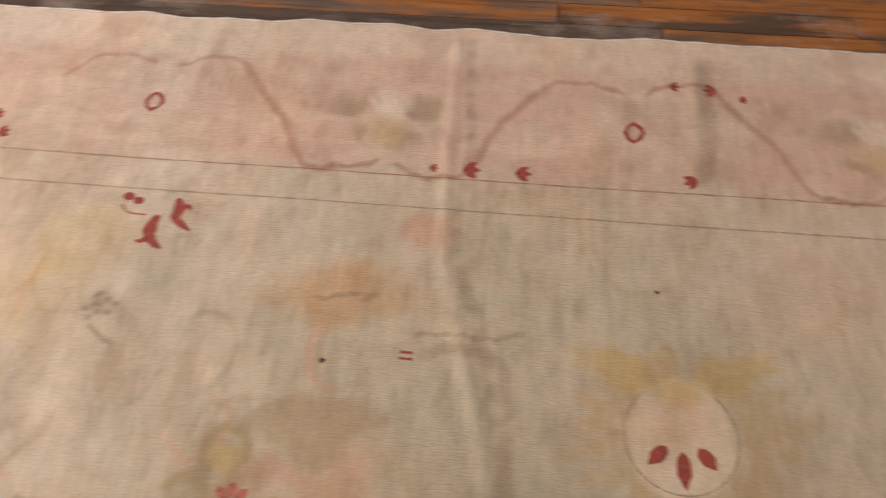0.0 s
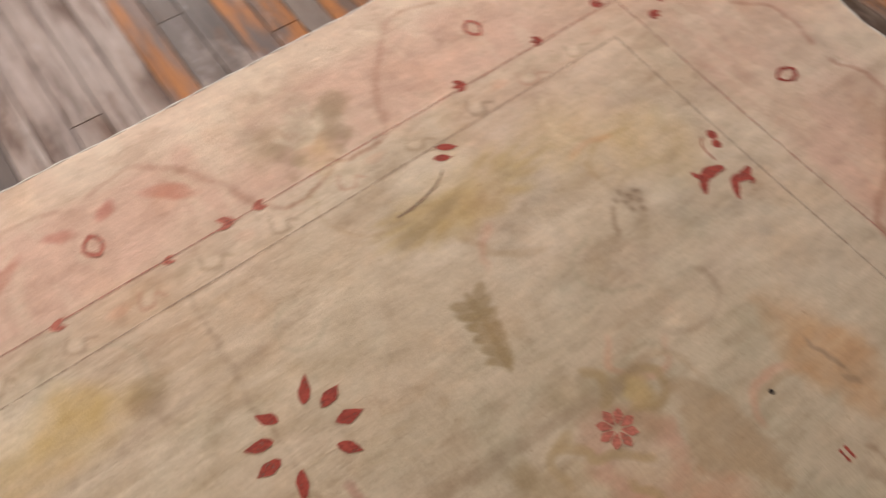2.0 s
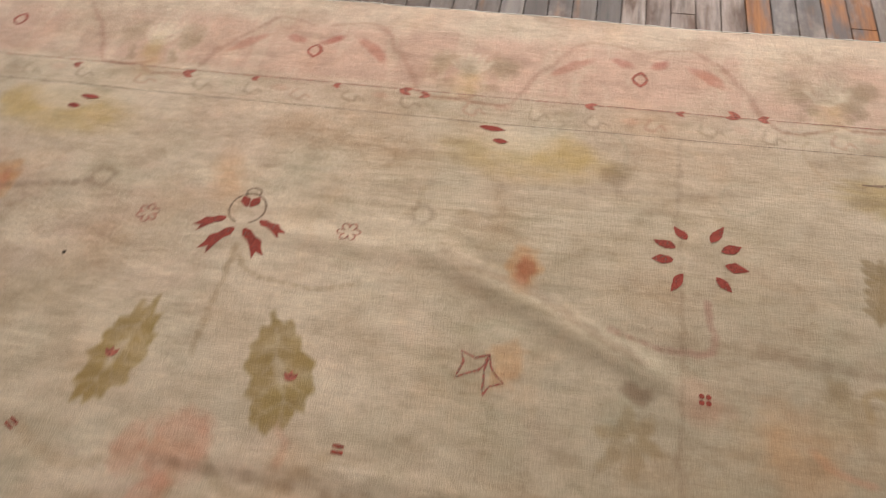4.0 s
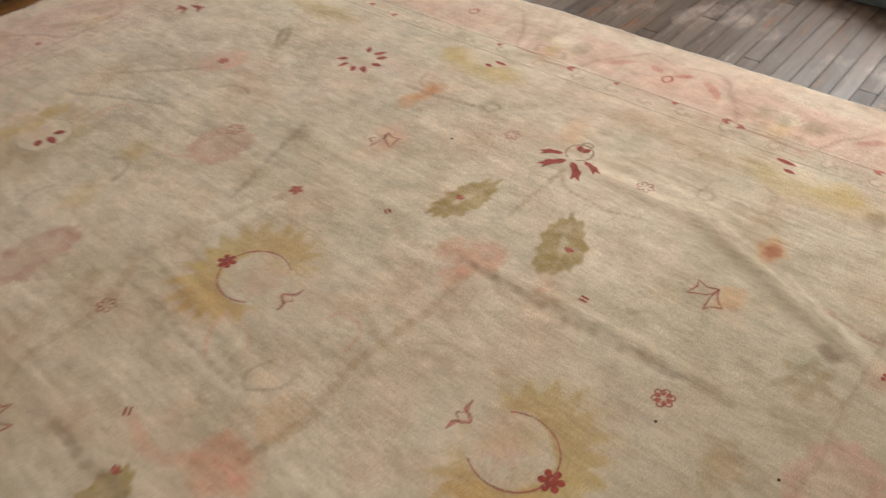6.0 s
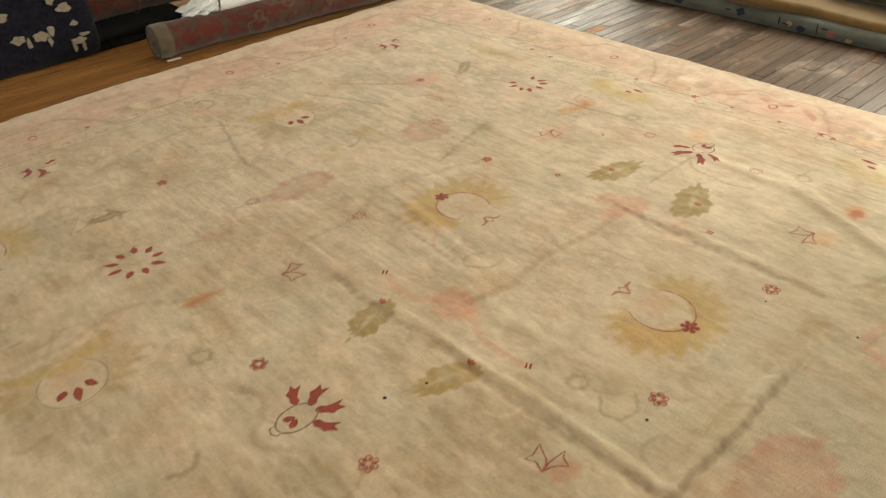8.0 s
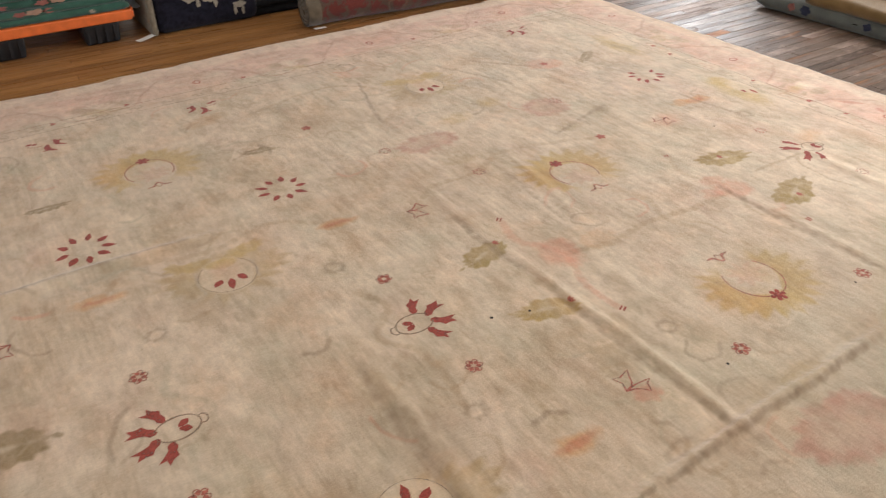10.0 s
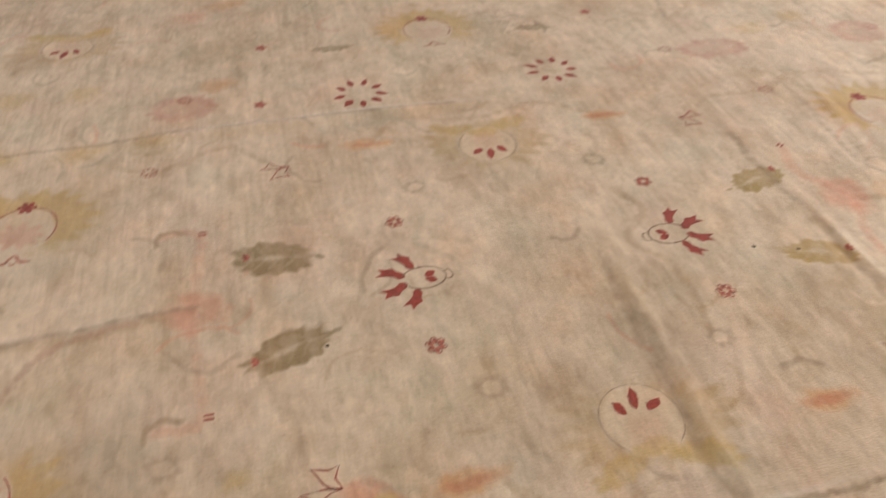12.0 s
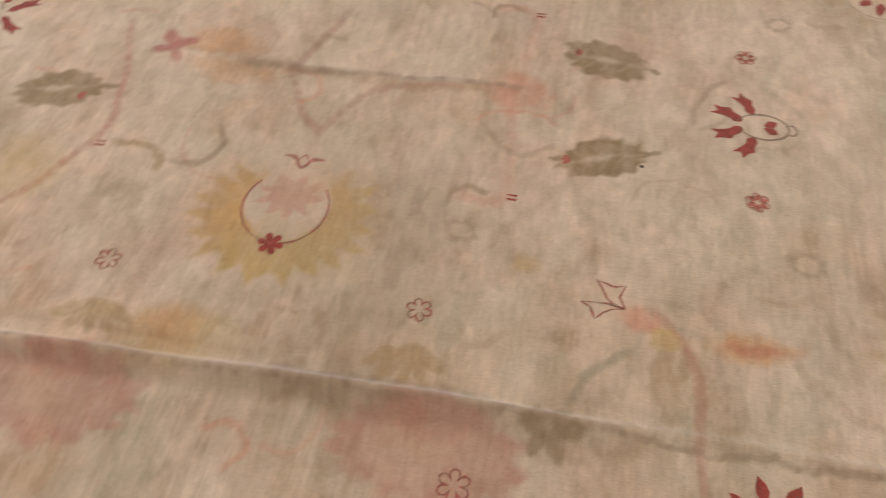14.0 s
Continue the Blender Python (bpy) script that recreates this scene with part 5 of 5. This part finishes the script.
BACKING = cloth("brown_canvas", (0.085, 0.066, 0.043), (0.145, 0.113, 0.076), 20, 320)
ROSE_WOOL = cloth("rose_wool", (0.25, 0.085, 0.075), (0.34, 0.15, 0.12), 25, 300)
BLUE_WOOL = cloth("blue_wool", (0.020, 0.024, 0.05), (0.035, 0.042, 0.08), 25, 300)
BLUSH_WOOL = cloth("blush_wool", (0.33, 0.21, 0.15), (0.44, 0.29, 0.21), 25, 300)
ORANGE_PAINT = plain("orange_pallet_paint", (0.72, 0.155, 0.030), 0.5, 14, 0.22, 0.1)
BLACK_PLASTIC = plain("black_plastic", (0.010, 0.010, 0.012), 0.55, 30, 0.3, 0.1)
PAPER = plain("white_paper_tag", (0.78, 0.77, 0.75), 0.7, 30, 0.08, 0.05)
STRING = plain("brown_string", (0.17, 0.13, 0.10), 0.8, 60, 0.2, 0.0)


def wrap_material():
    m, nt, p = nodes_of("white_plastic_wrap")
    v = coords(nt, (1, 3, 3))
    n = noise_of(nt, v, 9.0, 6.0, 0.6)
    nt.links.new(ramp(nt, n, [(0.3, (0.80, 0.84, 0.90)), (0.7, (0.90, 0.93, 0.97))]), p.inputs["Base Color"])
    p.inputs["Roughness"].default_value = 0.35
    bumped(nt, p, n, 0.5, 0.02)
    return m


WRAP = wrap_material()


def rolled(name, label, a, b, radius, mat, end_mat, squash=1.0, turns=3.5, thick=0.012, band=0.0, band_mat=None):
    """A rolled rug between two axis points: a spiral sheet with real layers, the outer face and the ends."""
    a, b = Vector(a), Vector(b)
    d = (b - a).normalized()
    side = d.cross(Vector((0, 0, 1))).normalized()
    up = Vector((0, 0, 1))
    thing = empty(name)
    tagged(thing, label, "rolled rug")
    L = (b - a).length
    N = 48
    rng = random.Random(len(label))

    def shell(s0, s1, grow, m, nm, lab=""):
        bm = bmesh.new()
        seg = max(2, int((s1 - s0) / 0.06))
        rows = []
        for i in range(seg + 1):
            s = s0 + (s1 - s0) * i / seg
            r = radius + grow + 0.004 * math.sin(9 * s + 1.3) + 0.002 * math.sin(31 * s)
            rows.append([bm.verts.new(a + d * s + side * (r * math.cos(2 * math.pi * k / N)) + up * (squash * r * math.sin(2 * math.pi * k / N) * (1.0 if math.sin(2 * math.pi * k / N) > 0 else 0.97))) for k in range(N)])
        for i in range(seg):
            for k in range(N):
                bm.faces.new((rows[i][k], rows[i + 1][k], rows[i + 1][(k + 1) % N], rows[i][(k + 1) % N]))
        return smooth(part(nm, bm, m, thing, lab))

    shell(band, L, 0.0, mat, "outer_face")
    if band:
        shell(0.0, band, 0.001, band_mat, "end_band", "plain woven end band")
    # the layers that show at the open end
    bm = bmesh.new()
    prev = None
    steps = int(40 * turns)
    for i in range(steps + 1):
        t = i / steps
        ang = 2 * math.pi * turns * t
        r = radius * (0.14 + 0.84 * t)
        c = side * math.cos(ang) + up * (squash * math.sin(ang))
        depth = d * (0.004 + 0.012 * rng.random())
        row = [bm.verts.new(a + c * (r - thick * 0.5)), bm.verts.new(a + c * (r + thick * 0.5)), bm.verts.new(a + depth + d * 0.25 + c * (r + thick * 0.5)), bm.verts.new(a + depth + d * 0.25 + c * (r - thick * 0.5))]
        if prev:
            for k in range(4):
                bm.faces.new((prev[k], row[k], row[(k + 1) % 4], prev[(k + 1) % 4]))
        prev = row
    part("rolled_layers", bm, end_mat, thing, "rolled layers seen at the end")
    return thing


def folded(name, label, x0, x1, y0, y1, z0, layers, thick, mat, category, round_axis="y", seed=1, sag=0.01):
    """A stack of folded cloth: each fold a slab with a full round front edge and a soft sag."""
    thing = empty(name)
    tagged(thing, label, category)
    rng = random.Random(seed)
    z = z0
    for k in range(layers):
        t = thick * rng.uniform(0.85, 1.15)
        j = [rng.uniform(-0.012, 0.012) for _ in range(4)]
        bm = bmesh.new()
        nu, arc = 40, 8
        prof = []
        ya, yb = y0 + j[0], y1 + j[1]
        xa, xb = x0 + j[2], x1 + j[3]
        lo, hi = (ya, yb) if round_axis == "y" else (xa, xb)
        r = t / 2
        for i in range(arc + 1):
            q = -math.pi / 2 + math.pi * i / arc
            prof.append((hi - r + r * math.cos(q), r + r * math.sin(q)))
        for i in range(arc + 1):
            q = math.pi / 2 + math.pi * i / arc
            prof.append((lo + r + r * math.cos(q), r + r * math.sin(q)))
        s0, s1 = (xa, xb) if round_axis == "y" else (ya, yb)
        rows = []
        for i in range(nu + 1):
            f = i / nu
            s = s0 + (s1 - s0) * f
            w = sag * (math.sin(f * 9 + k) * 0.3 + math.sin(f * 23 + 2 * k) * 0.2)
            pinch = 1 - 0.5 * max(0, 1 - min(f, 1 - f) / 0.02)
            row = []
            for p, h in prof:
                h2 = (h - r) * pinch + r + w * (1 if k else max(0, h / t))
                row.append(bm.verts.new((s, p + 0.6 * w, z + h2) if round_axis == "y" else (p + 0.6 * w, s, z + h2)))
            rows.append(row)
        m = len(prof)
        for i in range(nu):
            for q in range(m):
                bm.faces.new((rows[i][q], rows[i + 1][q], rows[i + 1][(q + 1) % m], rows[i][(q + 1) % m]))
        bm.faces.new(rows[0][::-1])
        bm.faces.new(rows[-1])
        bmesh.ops.recalc_face_normals(bm, faces=bm.faces[:])
        smooth(part("fold", bm, mat, thing))
        z += t * 0.97
    return thing, z


def patch_on(thing, name, cx, cy, cz, w, h, face, mat, seed=1, lobes=5, label=""):
    """A small woven figure a millimetre or two proud of a cloth face; face: 'south' side seen from +y, or 'east' side seen from +x."""
    rng = random.Random(seed)
    bm = bmesh.new()
    n = 4 * lobes
    ring = []
    for i in range(n):
        a = 2 * math.pi * i / n
        r = 1 + 0.16 * math.sin(lobes * a + seed) + rng.uniform(-0.10, 0.10)
        u, v = 0.5 * w * r * math.cos(a), 0.5 * h * r * math.sin(a)
        ring.append(bm.verts.new((cx + u, cy, cz + v) if face == "south" else (cx, cy + u, cz + v)))
    top = bmesh.ops.extrude_face_region(bm, geom=[bm.faces.new(ring)])
    shift = Vector((0, 0.003, 0)) if face == "south" else Vector((0.003, 0, 0))
    bmesh.ops.translate(bm, verts=[v for v in top["geom"] if isinstance(v, bmesh.types.BMVert)], vec=shift)
    bmesh.ops.recalc_face_normals(bm, faces=bm.faces[:])
    part(name, bm, mat, thing, label)


# the red rolled rug beside the south edge
red_roll = rolled("rolled_rug", "red and grey floral oriental rug rolled up on the floor", (1.275, -3.425, 0.098), (-0.95, -3.255, 0.098), 0.098, RED_PILE, BACKING, 0.95, 3.5, 0.014, 0.085, BACKING)

# the plastic-wrapped roll lying behind and against it
white_roll = rolled("wrapped_roll", "rug roll wrapped in white plastic, tied with string", (0.85, -3.452, 0.240), (-1.30, -3.287, 0.240), 0.104, WRAP, WRAP, 0.72, 2.0, 0.008)
tagged(white_roll, category="wrapped roll")


def crumple(thing, o, d, radius, seed, flat=1.0):
    """The gathered, crumpled end of the plastic sleeve."""
    rng = random.Random(seed)
    bm = bmesh.new()
    o, d = Vector(o), Vector(d).normalized()
    side = d.cross(Vector((0, 0, 1))).normalized()
    rows, N = [], 40
    for i in range(9):
        t = i / 8
        row = []
        for k in range(N):
            a = 2 * math.pi * k / N
            fold_ = 0.30 * t * math.sin(7 * a + 2 * math.sin(3 * t + 1)) + 0.16 * t * math.sin(13 * a + 5 * t)
            r = radius * (1 - 0.52 * t + fold_) + rng.uniform(-0.004, 0.004)
            p = o + d * (0.17 * t * (1 + 0.25 * math.sin(3 * a))) + side * (r * math.cos(a)) + Vector((0, 0, 1)) * (flat * r * math.sin(a) * (1 - 0.35 * t) - 0.02 * t)
            p.z = max(p.z, 0.006)
            row.append(bm.verts.new(p))
        rows.append(row)
    for i in range(8):
        for k in range(N):
            bm.faces.new((rows[i][k], rows[i + 1][k], rows[i + 1][(k + 1) % N], rows[i][(k + 1) % N]))
    bm.faces.new(rows[-1])
    bmesh.ops.recalc_face_normals(bm, faces=bm.faces[:])
    part("crumpled_end", bm, WRAP, thing, "crumpled gathered plastic end")


crumple(white_roll, (0.86, -3.452, 0.236), (1, -0.05, -0.10), 0.098, 5, 0.74)


def tie(thing, c, d, r, w=0.0035, flat=1.0):
    bm = bmesh.new()
    c, d = Vector(c), Vector(d).normalized()
    side = d.cross(Vector((0, 0, 1))).normalized()
    rows = []
    for k in range(36):
        a = 2 * math.pi * k / 36
        n = side * math.cos(a) + Vector((0, 0, flat)) * math.sin(a)
        rows.append([bm.verts.new(c + n * (r + w * math.cos(q)) + d * (w * math.sin(q))) for q in (0, 1.57, 3.14, 4.71)])
    for k in range(36):
        for q in range(4):
            bm.faces.new((rows[k][q], rows[(k + 1) % 36][q], rows[(k + 1) % 36][(q + 1) % 4], rows[k][(q + 1) % 4]))
    part("string", bm, STRING, thing, "thin brown tying string")


tie(white_roll, (0.46, -3.422, 0.240), (-1, 0.076, 0), 0.108, 0.0035, 0.73)

# rolls stacked further back
rust_roll = rolled("rolled_rug", "rust red oriental rug rolled up, lying on other rolls", (1.42, -4.02, 0.272), (-0.9, -3.94, 0.272), 0.155, RUST_PILE, BACKING, 0.95)
tie(rust_roll, (1.12, -4.010, 0.272), (-1, 0.034, 0), 0.157)
crimson_roll = rolled("rolled_rug", "crimson oriental rug rolled up on stacked rolls", (0.95, -3.795, 0.345), (-1.0, -3.66, 0.345), 0.105, CRIMSON_PILE, BACKING, 0.95)
rolled("wrapped_roll", "rug roll in dull white plastic under the red roll", (0.90, -3.755, 0.066), (-1.0, -3.60, 0.066), 0.066, WRAP, WRAP, 1.0, 2.0, 0.008)

# black folded cloth, added to fill the dark gap under the rust roll
folded("folded_rug", "black folded cloth filling the dark gap under the rolled rugs", 0.86, 1.50, -4.60, -3.80, 0.0, 2, 0.060, BLACK_PILE, "folded rug", "y", 31, 0.006)


def soft_bundle(name, label, x0, x1, y0, y1, h, mat):
    """A rug folded into an upright bundle: bulging faces, rolled edges."""
    thing = empty(name)
    tagged(thing, label, "folded rug")
    bm = box_bm(x0, x1, y0, y1, 0.0, h, 0.055, 4)
    bmesh.ops.subdivide_edges(bm, edges=[e for e in bm.edges if e.calc_length() > 0.2], cuts=9, use_grid_fill=True)
    for v in bm.verts:
        p = v.co * 5.0
        n = noise.noise_vector(p) * 0.010 + noise.noise_vector(p * 3) * 0.004
        v.co += Vector((n.x, n.y, 0 if v.co.z < 0.02 else n.z))
    smooth(part("folded_body", bm, mat, thing))
    return thing


navy = soft_bundle("folded_rug", "dark navy pile rug with ragged ivory patches, folded upright", 1.44, 2.105, -4.35, -3.765, 0.62, NAVY_PILE)


for x, z, w, h, q in [(1.88, 0.195, 0.075, 0.045, 2), (1.83, 0.165, 0.025, 0.060, 3), (1.76, 0.185, 0.080, 0.055, 5), (1.70, 0.205, 0.035, 0.060, 6), (1.72, 0.150, 0.025, 0.055, 7), (1.57, 0.215, 0.045, 0.030, 9),
                      (1.57, 0.115, 0.085, 0.040, 11), (1.53, 0.145, 0.060, 0.020, 12), (1.60, 0.080, 0.022, 0.050, 13), (1.55, 0.075, 0.020, 0.050, 14), (1.60, 0.31, 0.080, 0.050, 15), (1.93, 0.33, 0.080, 0.050, 16), (1.66, 0.36, 0.04, 0.04, 17)]:
    patch_on(navy, "woven_patch", x, -3.757, z, w, h, "south", IVORY, q, 3 + q % 3)
bm = box_bm(2.10, 2.135, -4.30, -3.76, 0.004, 0.60, 0.012)
part("fringe", bm, FRINGE_TAN, navy, "shaggy tan edge")
wrapped_side = rolled("wrapped_bundle", "white plastic wrapped bundle beside the navy rug", (2.16, -3.95, 0.30), (2.16, -4.6, 0.30), 0.065, WRAP, WRAP, 2.4, 1.5, 0.006)
tagged(wrapped_side, category="wrapped roll")


def paper_tag(x, y, z, w, h, turn, lift):
    bm = bmesh.new()
    rows = []
    for i in range(6):
        t = i / 5
        rows.append([bm.verts.new((w * (t - 0.5), s * h / 2, lift * t * t)) for s in (-1, 1)])
    for i in range(5):
        bm.faces.new((rows[i][0], rows[i + 1][0], rows[i + 1][1], rows[i][1]))
    ex = bmesh.ops.extrude_face_region(bm, geom=bm.faces[:])
    bmesh.ops.translate(bm, verts=[v for v in ex["geom"] if isinstance(v, bmesh.types.BMVert)], vec=(0, 0, 0.0012))
    bmesh.ops.recalc_face_normals(bm, faces=bm.faces[:])
    me = bpy.data.meshes.new("paper_tag")
    bm.to_mesh(me)
    bm.free()
    me.materials.append(PAPER)
    ob = new("paper_tag", me)
    ob.matrix_world = pose(x, y, z, 0, 0, turn)
    tagged(ob, "small white paper price tag lying on the floor", "paper tag", "paper tags")


paper_tag(1.215, -3.335, 0.003, 0.085, 0.03, 4, 0.004)
paper_tag(2.185, -3.76, 0.003, 0.12, 0.045, 200, 0.012)


def pallet(x0, x1, y0, y1):
    thing = empty("pallet", pose(x0, y1, 0))
    tagged(thing, "orange plastic pallet with black feet under folded green rugs", "pallet")
    W, D = x1 - x0, y1 - y0
    part("deck", box_bm(0, W, -D, 0.0, 0.122, 0.184, 0.010), ORANGE_PAINT, thing)
    part("deck_lip", box_bm(-0.012, 0.0, -D, -0.01, 0.132, 0.192, 0.005), ORANGE_PAINT, thing)
    for fx in (0.08, W / 2 - 0.09, W - 0.27):
        for fy in (-0.200, -D / 2 - 0.1, -D + 0.05):
            bm = bmesh.new()
            a = box_bm(fx, fx + 0.22, fy, fy + 0.18, 0.0, 0.1215, 0.014)
            for v in a.verts:
                f = 1 - 0.12 * (1 - v.co.z / 0.1215)
                v.co.x, v.co.y = fx + 0.11 + (v.co.x - fx - 0.11) * f, fy + 0.09 + (v.co.y - fy - 0.09) * f
            bm.free()
            for k in range(4):
                bmesh.ops.create_cube(a, size=1.0, matrix=Matrix.Translation((fx + 0.032 + 0.052 * k, fy + 0.177, 0.065)) @ Matrix.Diagonal((0.018, 0.014, 0.105, 1)))
            part("foot", a, BLACK_PLASTIC, thing)
    return thing


pallet(2.225, 3.62, -4.80, -3.79)
green, _ = folded("folded_rug", "green wool rug with pink flowers, folded high on the pallet", 2.235, 3.60, -4.70, -3.80, 0.1845, 7, 0.046, GREEN_PILE, "folded rug", "y", 12, 0.016)
for x, z, w, h, mat, s in [(2.66, 0.250, 0.085, 0.026, ROSE_WOOL, 2), (2.74, 0.251, 0.10, 0.030, BLUSH_WOOL, 4), (2.82, 0.249, 0.07, 0.026, ROSE_WOOL, 3), (2.60, 0.297, 0.09, 0.026, BLUSH_WOOL, 5), (2.69, 0.296, 0.07, 0.028, ROSE_WOOL, 9),
                        (2.92, 0.296, 0.10, 0.026, ROSE_WOOL, 7), (3.05, 0.250, 0.10, 0.026, BLUSH_WOOL, 8), (3.30, 0.250, 0.10, 0.026, ROSE_WOOL, 6)]:
    patch_on(green, "woven_flower", x, -3.798, z, w, h, "south", mat, s, 5)
patch_on(green, "cloth_label", 2.44, -3.797, 0.206, 0.034, 0.026, "south", IVORY, 1, 2, "small white cloth label")
patch_on(green, "cloth_label", 2.95, -3.797, 0.200, 0.040, 0.016, "south", TAN_BACK, 1, 2, "small tan cloth label")

# folded rugs along the west side
grey, gz = folded("folded_rug", "grey blue floral rug folded flat on the floor", -2.60, -1.40, -2.10, 0.75, 0.0, 1, 0.105, GREY_PILE, "folded rug", "x", 21, 0.010)
for y, z, w, h, mat, s in [(-1.30, 0.062, 0.055, 0.045, BLUE_WOOL, 3), (-0.93, 0.038, 0.05, 0.036, BLUE_WOOL, 5), (-1.00, 0.055, 0.035, 0.028, BLUSH_WOOL, 4), (-0.76, 0.045, 0.05, 0.034, ROSE_WOOL, 2), (-0.66, 0.03, 0.04, 0.022, BLUSH_WOOL, 6),
                        (-1.72, 0.06, 0.07, 0.06, BLUE_WOOL, 8), (-1.82, 0.06, 0.05, 0.05, ROSE_WOOL, 9), (-0.3, 0.06, 0.06, 0.05, BLUE_WOOL, 7)]:
    patch_on(grey, "woven_flower", -1.403, y, z, w, h, "east", mat, s, 4 + s % 3)


for y, z, w, h, s in [(-1.06, 0.060, 0.007, 0.055, 2), (-1.02, 0.050, 0.050, 0.006, 3), (-0.84, 0.060, 0.006, 0.060, 4), (-0.80, 0.066, 0.045, 0.006, 5), (-1.38, 0.06, 0.04, 0.006, 6)]:
    patch_on(grey, "woven_stem", -1.4025, y, z, w, h, "east", BLACK_PILE, s, 2)


def draped(name, label, y0, y1, x_edge, z_base, rise, depth, mat, seed, hang=0.0):
    """A limp folded rug thrown over the stack: a rounded front edge that swells, dips and wanders."""
    thing = empty(name)
    tagged(thing, label, "folded rug")
    bm = bmesh.new()
    n, rows = 60, []
    for i in range(n + 1):
        f = i / n
        y = y0 + (y1 - y0) * f
        wx = 0.050 * math.sin(4.2 * y + seed) + 0.020 * math.sin(11 * y + 2 * seed)
        wz = 0.018 * math.sin(5.0 * y + 0.7 * seed)
        slump = min(1.0, max(0.0, (y + 1.15) / 0.3)) * hang
        wx, wz = wx + 1.6 * slump, wz
        t = rise * (1 + 0.2 * math.sin(3.1 * y + seed))
        row = []
        for k in range(11):
            a = -math.pi / 2 + math.pi * k / 10
            row.append(bm.verts.new((x_edge + wx + 0.5 * t * math.cos(a), y, z_base - slump + wz * 0.4 + t / 2 + t / 2 * math.sin(a))))
        row.append(bm.verts.new((x_edge - depth * 0.5, y, z_base + t + wz)))
        row.append(bm.verts.new((x_edge - depth, y, z_base + t * 0.9)))
        row.append(bm.verts.new((x_edge - depth, y, z_base)))
        rows.append(row)
    m = len(rows[0])
    for i in range(n):
        for k in range(m):
            bm.faces.new((rows[i][k], rows[i + 1][k], rows[i + 1][(k + 1) % m], rows[i][(k + 1) % m]))
    bm.faces.new(rows[0])
    bm.faces.new(rows[-1][::-1])
    bmesh.ops.recalc_face_normals(bm, faces=bm.faces[:])
    smooth(part("body", bm, mat, thing))
    return thing


draped("folded_rug", "tan rug turned face down, folded over the grey rug", -1.75, 0.75, -1.485, 0.092, 0.078, 1.0, TAN_BACK, 1.0, 0.018)
draped("folded_rug", "olive rug folded on top of the tan one", -2.05, 0.75, -1.68, 0.165, 0.085, 0.9, OLIVE_PILE, 2.4)
draped("folded_rug", "grey rug folded at the top of the pile", -1.70, 0.75, -1.86, 0.245, 0.085, 0.7, DULL_GREY, 4.0)


# ---- floor boards ----
BOARD_W = 0.070
LENGTHS = (0.45, 0.70, 0.95, 1.30, 1.70)


def board_mesh(L, mat, name):
    bm = box_bm(0.0008, L - 0.0008, 0.0008, BOARD_W - 0.0008, -0.014, 0.0)
    for v in bm.verts:
        if v.co.z > -0.001:
            v.co.x += 0.0010 if v.co.x < L / 2 else -0.0010
            v.co.y += 0.0010 if v.co.y < BOARD_W / 2 else -0.0010
    me = bpy.data.meshes.new(name)
    bm.to_mesh(me)
    bm.free()
    me.materials.append(mat)
    return me


BOARDS = {(k, L): board_mesh(L, WOODS[k, False], "board") for k in ("grey", "orange", "pale", "warm") for L in LENGTHS}


def wear_of(x, y, r):
    """How the boards have worn, by the part of the room."""
    if y < -3.02 and x > -0.72 + 0.2 * math.sin(9 * y):
        return "warm"
    if y > 1.9:
        return "orange" if r < (0.85 if x < 0.35 or x > 1.25 else 0.60) else "grey"
    if 0.62 < y <= 1.9:
        return "orange" if r < 0.72 else "grey"
    if 0.28 < y <= 0.62:
        return "pale" if r < 0.85 else "grey"
    if y < -1.15:
        return "orange" if r < 0.07 else ("pale" if r < 0.19 else "grey")
    if -1.15 <= y < -0.85:
        return "orange" if r < 0.12 and x < -0.7 else "grey"
    return "grey" if r < 0.96 else "orange"


rng = random.Random(11)
rest = {k: ([], []) for k in ("grey", "orange", "pale", "warm")}
y = Y0
while y < Y1 - BOARD_W:
    x = X0 + rng.uniform(-0.5, 0)
    while x < X1:
        L = rng.choice(LENGTHS)
        kind = wear_of(x + L / 2, y + BOARD_W / 2, rng.random())
        west = x + L > -1.75 and x < -0.60 and -3.3 < y < 1.9
        north = 1.9 < y < 2.32 and -1.2 < x + L / 2 < 2.1
        south = -4.0 < y < -3.13 and -0.6 < x + L / 2 < 3.9
        dz = rng.uniform(-0.0009, 0.0)
        hidden = x > RX0 + 0.05 and x + L < RX1 - 0.05 and y > RY0 + 0.05 and y + BOARD_W < RY1 - 0.05
        if (west or north or south) and not hidden:
            ob = new("board", BOARDS[(kind, L)])
            ob.location = (x, y, dz)
            ob.parent = floor
        elif not hidden:
            vs, fs = rest[kind]
            n = len(vs)
            e = 0.0014
            vs += [(x + e, y + e, 0.0), (x + L - e, y + e, 0.0), (x + L - e, y + BOARD_W - e, 0.0), (x + e, y + BOARD_W - e, 0.0),
                   (x + e, y + e, -0.014), (x + L - e, y + e, -0.014), (x + L - e, y + BOARD_W - e, -0.014), (x + e, y + BOARD_W - e, -0.014)]
            fs += [(n, n + 1, n + 2, n + 3), (n, n + 4, n + 5, n + 1), (n + 1, n + 5, n + 6, n + 2), (n + 2, n + 6, n + 7, n + 3), (n + 3, n + 7, n + 4, n)]
        x += L
    y += BOARD_W
for kind, (vs, fs) in rest.items():
    ob = new("far_boards", mesh_of("far_boards", vs, fs, WOODS[kind, True]))
    ob.parent = floor
    tagged(ob, kind="stuff")
bpy.context.view_layer.update()
